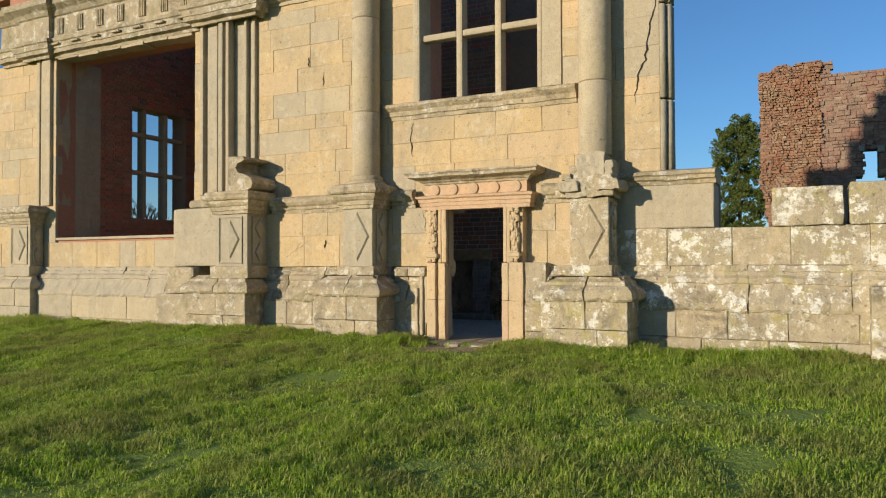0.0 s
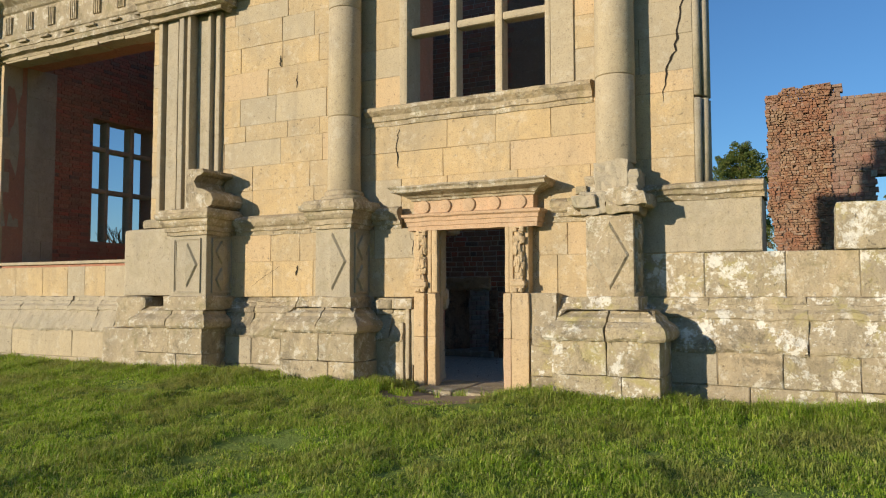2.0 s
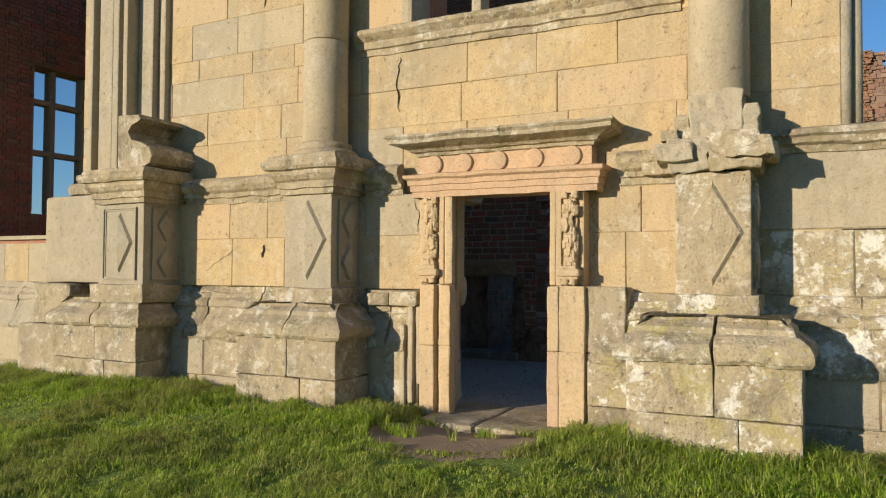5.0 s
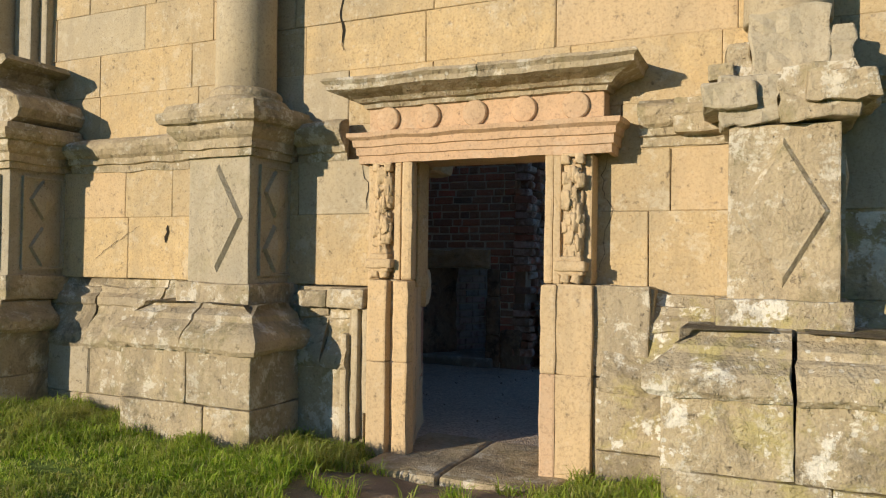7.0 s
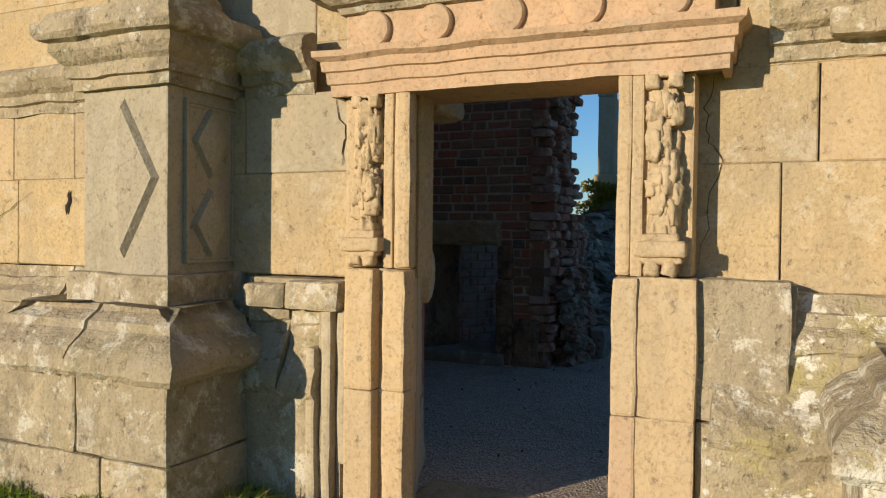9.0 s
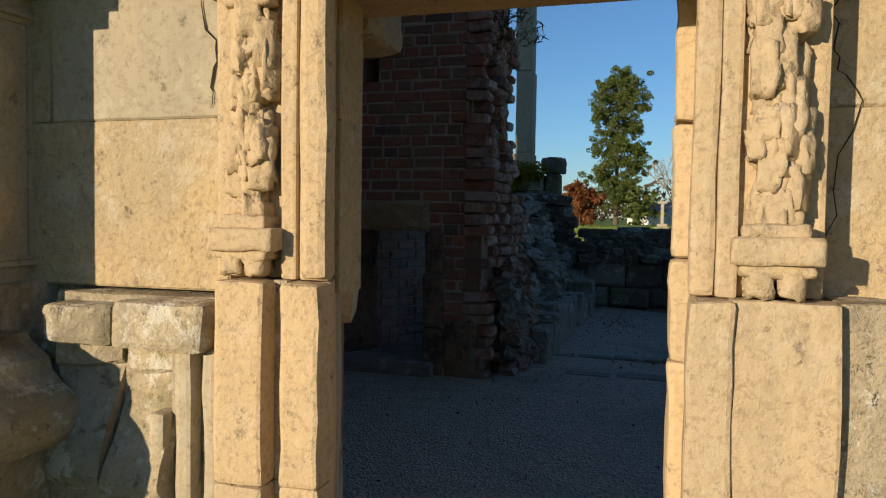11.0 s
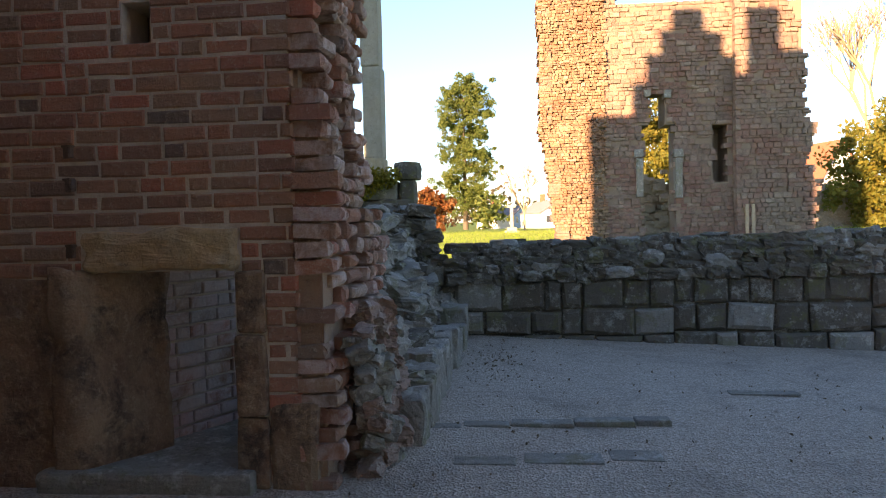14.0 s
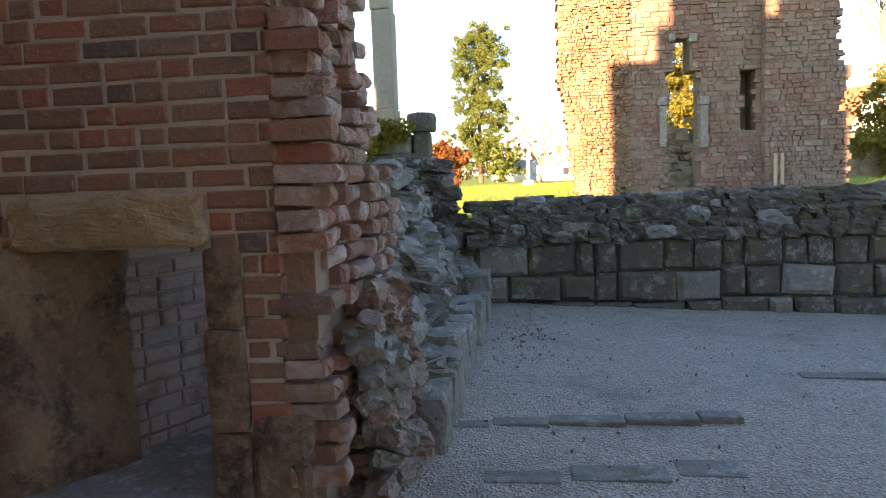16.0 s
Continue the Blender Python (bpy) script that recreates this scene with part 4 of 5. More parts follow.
for y in (9.98, 10.0, 10.25, 10.55, Y + 0.02):
    inset = 0.015 if y < 9.99 else 0.0
    rows.append([bm.verts.new((-9.02 + px * (1 - inset * 3) + 0.02 * noise.noise((px * 3, y, pz)), y, 2.53 + pz * (1 - inset) + 0.015 * noise.noise((px * 4, pz * 4, y)))) for px, pz in prof])
for ra, rb in zip(rows, rows[1:]):
    for i in range(len(prof)):
        bm.faces.new((ra[i], ra[(i + 1) % len(prof)], rb[(i + 1) % len(prof)], rb[i]))
bm.faces.new(rows[0]), bm.faces.new(list(reversed(rows[-1])))
part("scrolled_console", bm, M_weathered, bay, "weathered S-shaped stone scroll")

ENT = [(0, 5.74), (0.05, 5.74), (0.055, 5.80), (0.16, 5.82), (0.17, 5.90), (0.19, 5.905), (0.20, 6.02), (0.23, 6.04), (0.24, 6.10), (0.17, 6.13), (0.10, 6.15), (0.10, 6.62), (0.14, 6.64), (0.20, 6.72), (0.34, 6.80), (0.36, 6.92), (0.1, 7.0), (0, 7.0)]
sweep("entablature", facade, M_weathered, [(-16.65, Y), (-15.75, Y), (-15.75, Y - 0.1), (-14.95, Y - 0.1), (-14.95, Y), (-10.55, Y), (-10.55, Y - 0.2), (-9.1, Y - 0.2), (-9.1, Y)], ENT, 0.014, 0.1, 4.0)
sweep("entablature", facade, M_column, [(-9.1, Y), (-6.9, Y)], [(o * 0.6, z + 0.16) for o, z in ENT[:11]] + [(0, 6.31)], 0.01, 0.1, 5.0)
for k in range(9):
    x = -15.3 + k * 0.62
    for j in range(4):
        bar(facade, "triglyph_bar", x + j * 0.05, x + j * 0.05 + 0.032, Y - 0.135, Y - 0.08, 6.22, 6.56, k + j, M_weathered)
    bar(facade, "guttae", x - 0.02, x + 0.21, Y - 0.26, Y - 0.2, 5.955, 6.0, k, M_weathered)
for k in range(6):
    x0 = BAY[0] + 0.1 + k * 0.66
    worn("soffit_stone", bay, M_column, x0, x0 + 0.64, Y - 0.04, Y + 0.3, 5.70 - 0.02 * (k % 2), 5.86, k * 1.9, 0.014, 0.02)

# ---- inside the bay: brick return wall with a window to the west ----
west = thing("wall_west", "dark brick return wall with a tall mullioned window", "wall", "structure", at=(-15.1, 12.8, 0))
WW = (12.67, 14.38, 2.38, 5.10)
core("core", west, M_brick_stuff, BACK, YB + 0.3, -0.2, 7.5, -15.4, -14.92, [WW], along="y")
far_v, far_f = [], []
z, k = 1.2, 0
while z < 7.4:
    for s0, s1 in free_spans(11.7, YB, z, z + 0.08, [WW]):
        u = s0 - 0.06 * (k % 2)
        while u < s1 - 0.03:
            a, b, n0, x = max(u, s0) + 0.007, min(u + 0.24, s1) - 0.007, len(far_v), -14.9 + random.uniform(-0.006, 0.006)
            far_v.extend([(x, a, z + 0.007), (x, b, z + 0.007), (x, b, z + 0.073), (x, a, z + 0.073), (-14.94, a, z + 0.007), (-14.94, b, z + 0.007), (-14.94, b, z + 0.073), (-14.94, a, z + 0.073)])
            far_f.extend([(n0, n0 + 1, n0 + 2, n0 + 3), (n0 + 4, n0 + 5, n0 + 1, n0), (n0 + 3, n0 + 2, n0 + 6, n0 + 7), (n0 + 4, n0, n0 + 3, n0 + 7), (n0 + 1, n0 + 5, n0 + 6, n0 + 2)])
            u += 0.24
    z += 0.08
    k += 1
tagged(child("far_bricks", mesh_of("far_bricks", far_v, far_f, M_brick_stuff), west), kind="stuff")
ashlar(west, 11.1, 11.75, [1.82, 2.3, 2.8, 3.3, 4.0, 4.6, 5.2, 5.8], -14.86, (), [(M_grey, 1)], (0.3, 0.65), side="E", seed=3)
window2 = thing("window_2", "stone window frame with mullion and two transoms, no glass", "window", "structure", at=(-15.1, 13.2, WW[2]))
for y0, y1 in ((12.67, 12.70), (13.08, 13.20), (13.74, 13.88)):
    bar(window2, "mullion", -15.25, -15.0, y0, y1, WW[2], WW[3], y0, M_column)
for z in (3.47, 4.41):
    bar(window2, "transom", -15.23, -15.02, WW[0] + 0.03, WW[1], z, z + 0.1, z, M_column)
cross = thing("wall_cross", "plain dark brick cross wall inside the ruin", "wall", "structure", at=(-9.0, 12.9, 0))
core("core", cross, M_brick_stuff, BACK + 0.002, YB, -0.2, 7.0, -9.3, -8.9, along="y")

# ---- hearth in the brick wall ----
M_boulder = stone_material("rubble_stone", (0.33, 0.29, 0.225), (0.22, 0.185, 0.14), (0.27, 0.255, 0.22), 0.5, 0.35, 0.45, 1.2)
def soot_material():
    n = Net("sooty_render", 0.95)
    col = n.mix(n.ramp(n.noise(1.6, 6, 0.7, n.pos, 0.7), (0.36, 0.0), (0.62, 1.0)), (0.38, 0.245, 0.15), (0.20, 0.115, 0.075))
    col = n.mix(n.ramp(n.noise(3.4, 6, 0.75, n.pos, 0.4), (0.50, 0.0), (0.66, 0.9)), col, (0.065, 0.045, 0.036))
    col = n.mix(n.ramp(n.noise(24, 5, 0.75), (0.52, 0.0), (0.68, 0.6)), col, (0.44, 0.32, 0.22))
    nor = n.bump(n.noise(5, 6, 0.7), 0.8, 0.06)
    return n.done(col, n.bump(n.noise(45, 5, 0.75), 0.8, 0.012, nor))


M_soot = soot_material()
M_hearth = stone_material("hearth_sandstone", (0.62, 0.45, 0.25), (0.46, 0.30, 0.165), (0.28, 0.19, 0.12), 0.6, 0.1, 0.0, 0.9)
hearth = thing("fireplace", "small sooty hearth with a cracked stone lintel", "fireplace", at=(-6.8, YB, 0.05))
worn("lintel", hearth, M_hearth, -7.31, -6.37, YB - 0.03, YB + 0.33, 1.31, 1.55, 2.0, 0.05, 0.035, 7, "cracked buff sandstone lintel")
for k, (z0, z1) in enumerate(((0.02, 0.45), (0.455, 0.93), (0.935, 1.298))):
    worn("jamb_stone", hearth, M_soot, -6.41 + 0.01 * k, -6.215, YB - 0.025 - 0.02 * (k == 1), YB + 0.33, z0, z1, k * 2.0, 0.015, 0.03)
worn("sooty_panel", hearth, M_soot, -8.28, -7.45, YB - 0.02, YB + 0.33, -0.05, 1.285, 7.0, 0.035, 0.08, 6)
worn("sooty_panel", hearth, M_soot, -6.215, -5.93, YB - 0.018, YB + 0.2, -0.05, 0.52, 9.0, 0.03, 0.04, 4)
worn("hearth_slab", hearth, M_boulder, -7.6, -6.3, YB - 0.12, 16.9, -0.05, 0.15, 8.0, 0.02, 0.04, 5)
# thick sooty render that rounds the near corner into the hearth
bm = bmesh.new()
grid = []
for j in range(27):
    z = 0.02 + 1.30 * j / 26
    line = []
    for i in range(31):
        u = i / 30
        x = -7.50 + 0.46 * u
        y = YB - 0.022 + 0.72 * max(0.0, u - 0.22) ** 1.55 - 0.03 * math.sin(u * 3.14)
        p = Vector((x, y, z))
        p += noise.noise_vector(p * 3.0) * 0.035 + noise.noise_vector(p * 11) * 0.016
        line.append(bm.verts.new(p))
    grid.append(line)
for ra, rb in zip(grid, grid[1:]):
    for i in range(30):
        bm.faces.new((ra[i], ra[i + 1], rb[i + 1], rb[i]))
ob = part("sooty_render", bm, M_soot, hearth, "flaking soot-stained render", True)
thick = ob.modifiers.new("thickness", "SOLIDIFY")
thick.thickness, thick.offset = 0.05, 0.0
# oblique whitewashed side
angle = math.degrees(math.atan2(1.75, 0.85))
side_w = thing("hearth_side", "whitewashed old brick side of the hearth", "wall", "structure", at=(-7.3, 15.1, 0.1))
bm = bmesh.new()
add_box(bm, 0, 2.5, 0.03, 0.3, 0.1, 2.3)
ob = part("core", bm, M_mortar, side_w)
ob.matrix_basis = pose(-7.31, 14.87, 0, 0, 0, angle)
for k in range(22):
    u = -0.11 * (k % 2)
    while u < 2.25:
        step = random.choice((0.24, 0.24, 0.12))
        if u + step > 0.05:
            child("brick", block_mesh(step - 0.014, 0.082, 0.08, 0.008, M_brick_white, random.randrange(4)), side_w, pose(-7.31, 14.87, 0, 0, 0, angle) @ pose(u + step / 2, random.uniform(-0.006, 0.006), 0.16 + k * 0.0975))
        u += step
core("chimney_back", brickwall, M_brick_stuff, -9.0, -7.7, -0.2, 7.5, 15.13, 16.6)

# ---- broken end of the brick wall ----
core("core", brickwall, M_brick_stuff, -6.05, -5.89, -0.2, 2.2, YB + 0.045, 15.9)
core("core", brickwall, M_brick_stuff, -6.05, -6.0, 2.2, 7.5, YB + 0.045, 16.35)
far_v, far_f = [], []
r = random.Random(31)


def edge_x(z, y):
    """How far the broken end reaches."""
    base = -5.80 if z < 2.2 else -5.80 - 0.07 * min(2.0, z - 2.2)
    return base + 0.10 * noise.noise((y * 2.3, z * 1.4, 2.0)) + 0.05 * noise.noise((y * 7, z * 6, 5.0)) + (0.08 if z < 1.6 else -0.09) * max(0, y - 14.9)


for k in range(76):
    z = k * 0.0975
    y = YB
    while y < (15.95 if z < 1.6 else 16.35):
        d = r.choice((0.13, 0.13, 0.14, 0.27))
        reach = edge_x(z, y) + r.uniform(-0.03, 0.025) - (0.09 if noise.noise((y * 3.1, z * 1.9, 9.0)) > 0.28 else 0)
        x0 = -6.04 if y < YB + 0.01 else max(-6.03, reach - 0.24)
        if r.random() < 0.9:
            if z < 3.3:
                w = reach - x0
                child("brick", block_mesh(d - r.uniform(0.008, 0.03), r.uniform(0.072, 0.09), max(0.06, w), 0.022, M_brick_pale if r.random() < 0.7 else M_brick, r.randrange(9)), brickwall, pose(reach, y + d / 2 - 0.006 + r.uniform(-0.008, 0.006), z + 0.049, r.uniform(-3, 3), r.uniform(-4, 4), 90 + r.uniform(-9, 9)))
            else:
                n0, a, b = len(far_v), y + 0.005, y + d - 0.006
                far_v.extend([(x0, a, z), (reach, a, z), (reach, b, z), (x0, b, z), (x0, a, z + 0.084), (reach, a, z + 0.084), (reach, b, z + 0.084), (x0, b, z + 0.084)])
                far_f.extend([(n0, n0 + 1, n0 + 5, n0 + 4), (n0 + 1, n0 + 2, n0 + 6, n0 + 5), (n0 + 4, n0 + 5, n0 + 6, n0 + 7), (n0, n0 + 3, n0 + 2, n0 + 1)])
        y += d
tagged(child("far_bricks", mesh_of("far_bricks", far_v, far_f, M_brick_stuff), brickwall), kind="stuff")

# ---- rubble ----
M_pinkrubble = stone_material("brick_rubble", (0.36, 0.22, 0.16), (0.27, 0.12, 0.085), (0.34, 0.27, 0.21), 0.5, 0.3, 0.1, 1.2)


def boulder_set(mat, count, seed, rough=0.2):
    out = []
    for k in range(count):
        bm = bmesh.new()
        boulder(bm, 0, 0, 0, 1, 1, 1, seed + k * 5.3, rough, 5)
        me = bpy.data.meshes.new("stone")
        bmesh.ops.recalc_face_normals(bm, faces=bm.faces)
        bm.to_mesh(me)
        bm.free()
        me.materials.append(mat)
        out.append(me)
    return out


STONES, DARKS, PINKS = boulder_set(M_boulder, 8, 1.0), boulder_set(M_rubble, 8, 60.0), boulder_set(M_pinkrubble, 6, 120.0, 0.25)


def rock(parent, meshes, x, y, z, sx, sy, sz, rnd, lean=12, name="stone"):
    m = pose(x, y, z, rnd.uniform(-lean, lean), rnd.uniform(-lean, lean), rnd.uniform(-25, 25)) @ Matrix.Diagonal((sx, sy, sz, 1))
    return child(name, rnd.choice(meshes), parent, m)


heap = thing("wall_rubble", "collapsed mossy rubble wall with upright edging stones", "wall", "structure", at=(-6, 18, 0))


def heap_top(x, y):
    """Height of the tumbled wall: low at its foot, rising away from the court and to the far corner."""
    f = max(0.0, min(1.0, (-5.72 - x) / 0.75))
    full = 1.05 + 0.14 * (y - 16) * (1 if y > 16 else 0)
    return 0.34 + f * (full - 0.34)


nx, ny = 22, 60
vs = [(-5.60 - 1.9 * i / nx, 15.4 + 5.7 * j / ny, heap_top(-5.60 - 1.9 * i / nx, 15.4 + 5.7 * j / ny) - 0.10 + 0.06 * noise.noise((i * 0.5, j * 0.35, 1)) if i else -0.1) for j in range(ny + 1) for i in range(nx + 1)]
fs = [(j * (nx + 1) + i + 1, j * (nx + 1) + i, (j + 1) * (nx + 1) + i, (j + 1) * (nx + 1) + i + 1) for j in range(ny) for i in range(nx) if vs[j * (nx + 1) + i][0] > -6.0 or vs[j * (nx + 1) + i][1] > 17.3]
child("rubble_core", mesh_of("rubble_core", vs, fs, M_rubble, False), heap)
r = random.Random(77)
y = 15.62
while y < 20.3:
    w = r.uniform(0.28, 0.46)
    h = r.uniform(0.28, 0.50)
    x = -5.40 + r.uniform(-0.04, 0.03)
    bm = bmesh.new()
    add_box(bm, x - r.uniform(0.25, 0.36), x, y, y + w - 0.01, -0.08, h, 0.035, 3, 0.05, y * 3)
    part("edging_stone", bm, M_boulder, heap)
    y += w
for k in range(170):
    y, u = r.uniform(15.6, 20.6), r.random()
    x = -5.70 - 1.15 * u
    s = r.uniform(0.18, 0.46)
    if x < -5.95 and y < 17.3:
        continue
    rock(heap, STONES if r.random() < 0.75 else DARKS, x, y, heap_top(x, y) - 0.06 + r.uniform(-0.04, 0.04), s, s * r.uniform(0.9, 1.5), s * r.uniform(0.35, 0.6), r, 18)
for k in range(60):     # pink rubble at the foot of the broken end
    z = r.uniform(0.02, 1.0)
    y = r.uniform(15.0, 15.9)
    s = r.uniform(0.10, 0.22)
    rock(heap, PINKS if r.random() < 0.6 else STONES, -5.72 + 0.16 * (1 - z) * r.uniform(0.2, 1) + r.uniform(-0.05, 0.03), y, z, s, s * 1.2, s * 0.7, r, 25)
# the taller stump at the corner
for k in range(120):
    y, z = r.uniform(20.4, 22.6), r.uniform(0.6, 1.75)
    s = r.uniform(0.16, 0.34)
    half = 0.85 - 0.28 * (z - 0.6)
    rock(heap, DARKS if r.random() < 0.5 else STONES, -6.6 + half * r.uniform(-1, 1), 20.75 + 0.25 * (z - 0.6) + r.uniform(0, 0.3), z, s * 1.3, s, s * 0.55, r, 12)
worn("rubble_core", heap, M_rubble, -7.4, -5.9, 20.9, 21.6, 0, 1.45, 1.0, 0.12, 0.2, 4)

# ---- low wall behind the court ----
YL = 20.5
back = thing("wall_court", "low dark mossy stone wall closing the court", "wall", "structure", at=(-1, YL, 0))
core("core", back, M_rubble, -5.75, 9.0, -0.8, 1.02, YL + 0.08, YL + 0.75)
r = random.Random(45)
x = -5.6
while x < 9.0:       # coursed in short lengths that do not line up
    w = r.uniform(1.1, 2.3)
    a, b = 0.04 + r.uniform(-0.03, 0.04), 0.40 + r.uniform(-0.06, 0.06)
    for z0, z1, dy in ((-0.6, a, -0.05), (a, b, 0.0), (b, 0.76, 0.01)):
        ashlar(back, x, min(9.0, x + w), [z0, z1], YL + dy, (), [(M_rubble, 12), (M_boulder, 1)], (0.26, 0.7), seed=r.random(), depth=0.25, gap=0.022, chamfer=0.042, proud=0.035, variants=8, tilt=2.5)
    x += w
r = random.Random(99)
for row, (z, h) in enumerate(((0.80, 0.15), (0.90, 0.15), (1.0, 0.15), (1.10, 0.15), (1.18, 0.16))):
    x = -5.7 + 0.1 * (row % 2)
    while x < 8.6:
        w = r.uniform(0.16, 0.40)
        rock(back, DARKS if r.random() < 0.8 else STONES, x + w / 2, YL + 0.12 + 0.03 * row + r.uniform(-0.03, 0.03), z + r.uniform(-0.02, 0.03) + (0.012 * (x + 5)), w, 0.30, h * r.uniform(0.85, 1.25), r, 8)
        x += w * 0.93
for k in range(70):
    s = r.uniform(0.14, 0.36)
    rock(back, DARKS, r.uniform(-5.6, 8.5), YL + r.uniform(0.3, 0.7), 1.15 + r.uniform(-0.05, 0.05), s * 1.2, s, s * 0.5, r, 12)

# ---- stones let into the court's floor ----
strip = thing("kerb_strip", "worn row of flat kerb stones in gravel", "kerb", at=(-4.9, 16.0, 0.03))
x = -5.45
for k in range(5):
    w = random.uniform(0.25, 0.5)
    worn("kerb_stone", strip, M_boulder, x, x + w - 0.01, 16.05 + 0.05 * k, 16.2 + 0.05 * k, -0.06, 0.042, k * 1.1, 0.012, 0.02, 3)
    x += w
flags = thing("flagstones", "pale sunken flagstones flush with gravel", "paving", at=(-4.8, 15.2, 0.03))
for k, (x0, y0, w, d) in enumerate([(-5.2, 15.25, 0.4, 0.16), (-4.75, 15.3, 0.5, 0.2), (-4.2, 15.4, 0.34, 0.22), (-2.9, 17.4, 0.6, 0.15), (-3.4, 14.4, 0.3, 0.2)]):
    worn("flagstone", flags, M_boulder, x0, x0 + w, y0, y0 + d, -0.05, court_height(x0, y0) + 0.006, k * 1.7, 0.01, 0.015, 3)

# ---- ruined tower across the lawn ----
tower = thing("tower_ruin", "tall ruined red and buff sandstone tower with broken windows", "tower", at=(3.5, 49, 0.2))


def tower_left(z):
    return -2.45 - 0.85 * min(1.0, z / 6.0) + 0.22 * noise.noise((z * 0.9, 3.0, 0))


def tower_right(z):
    return 9.85 - 0.06 * z + 0.35 * noise.noise((z * 0.8, 8.0, 0)) + (0.0 if z < 9 else -0.25 * (z - 9))


def tower_top(x):
    return (13.1 if -2.6 < x < 0.5 else 12.9 if x <= -2.6 else 12.35) + 0.3 * noise.noise((x * 0.8, 1.0, 5.0))


def tower_hole(x, z):
    """Broken doorway with its narrow head, the slit window and small sockets."""
    l = 1.75 + 0.16 * noise.noise((z * 1.1, 0, 1)) + (0.35 if z > 6.2 else 0) - (0.1 if 2 < z < 4 else 0)
    h = 3.35 + 0.18 * noise.noise((z * 1.2, 5, 1)) - (0.45 if z > 6.3 else 0)
    if l < x < h and 0.55 < z < 7.8:
        return True
    if 5.25 < x < 5.92 and 3.25 < z < 6.1:
        return True
    return any(abs(x - a) < 0.13 and abs(z - b) < 0.16 for a, b in ((6.1, 7.6), (6.6, 4.55), (0.2, 10.2), (4.6, 9.6)))


def tower_face(name, y, x0, x1, mat, seed, size, back=0.5, holes=True, uneven=0.08):
    """Coursed rubble: each stone has its own edges and depth."""
    r = random.Random(seed)
    vs, fs = [], []
    z = 0.0
    while z < 13.2:
        h = r.uniform(*size) * 0.62
        a, b = max(x0, tower_left(z)), min(x1, tower_right(z))
        x = a
        while x < b:
            w = r.uniform(*size)
            xm, zm = x + w / 2, z + h / 2
            if zm < tower_top(xm) and not (holes and tower_hole(xm, zm)):
                if r.random() < 0.05 and x > -2.1 and z < 11.9:
                    x += w
                    continue
                d = r.uniform(-0.07, 0.07) + uneven * (noise.noise((xm * 0.7, zm * 0.5, 0)) + 0.5 * noise.noise((xm * 2.1, zm * 1.7, 3)))
                k, g, c = len(vs), 0.007, 0.022
                j = lambda: r.uniform(-0.03, 0.03)
                vs += [(px + j(), y + d + c, pz + j()) for px, pz in ((x + g, z + g), (x + w - g, z + g), (x + w - g, z + h - g), (x + g, z + h - g))]
                vs += [(px, y + d, pz) for px, pz in ((x + g + c, z + g + c), (x + w - g - c, z + g + c), (x + w - g - c, z + h - g - c), (x + g + c, z + h - g - c))]
                vs += [(px, y + back, pz) for px, pz in ((x + g, z + g), (x + w - g, z + g), (x + w - g, z + h - g), (x + g, z + h - g))]
                fs += [(k + 4, k + 5, k + 6, k + 7)] + [(k + i, k + (i + 1) % 4, k + 4 + (i + 1) % 4, k + 4 + i) for i in range(4)] + [(k + 8 + i, k + 8 + (i + 1) % 4, k + (i + 1) % 4, k + i) for i in range(4)]
            x += w
        z += h
    return tagged(child(name, mesh_of(name, vs, fs, mat), tower), kind="stuff")


def tower_stone(name, a, b, c):
    n = Net(name, 0.95)
    col = n.mix(n.math("MULTIPLY", n.island, 1.0), a, b)
    col = n.mix(n.ramp(n.noise(0.45, 5, 0.7, n.pos, 0.5), (0.42, 0.0), (0.62, 0.8)), col, c)
    col = n.mix(n.ramp(n.math("FRACT", n.math("MULTIPLY", n.island, 7.3)), (0.84, 0.0), (0.97, 0.5)), col, (0.44, 0.34, 0.25))
    col = n.mix(n.ramp(n.noise(3.0, 5, 0.75), (0.35, 0.6), (0.55, 0.0)), col, (0.13, 0.09, 0.065))
    return n.done(col, n.bump(n.noise(9, 5, 0.75), 0.9, 0.06))


M_tower_buff = tower_stone("tower_buff", (0.27, 0.145, 0.085), (0.37, 0.245, 0.15), (0.31, 0.135, 0.075))
M_tower_red = tower_stone("tower_red", (0.27, 0.125, 0.09), (0.33, 0.19, 0.135), (0.28, 0.205, 0.15))
M_tower_in = mortar_material("tower_mortar", (0.30, 0.22, 0.15), (0.22, 0.14, 0.095))
tower_face("rubble_facing", 49.0, -3.6, -0.1, M_tower_buff, 1, (0.13, 0.30), uneven=0.24)
tower_face("stone_facing", 49.12, -0.1, 6.15, M_tower_red, 2, (0.22, 0.52))
tower_face("stone_facing", 48.45, 6.15, 10.2, M_tower_red, 3, (0.2, 0.48), holes=False)
TH = [(1.68, 3.42, 0.55, 6.2), (2.12, 2.92, 6.2, 7.8), (5.22, 5.95, 3.25, 6.1)]
core("core", tower, M_tower_in, -2.3, 6.2, -0.3, 12.2, 49.2, 50.9, TH)
core("core", tower, M_tower_in, -3.05, -2.3, 5.0, 12.7, 49.2, 50.9)
core("core", tower, M_tower_in, 6.2, 9.3, -0.3, 11.9, 48.55, 51.2)
core("back_wall", tower, M_tower_in, 5.0, 6.2, 2.9, 6.5, 50.9, 51.1)
r = random.Random(5)
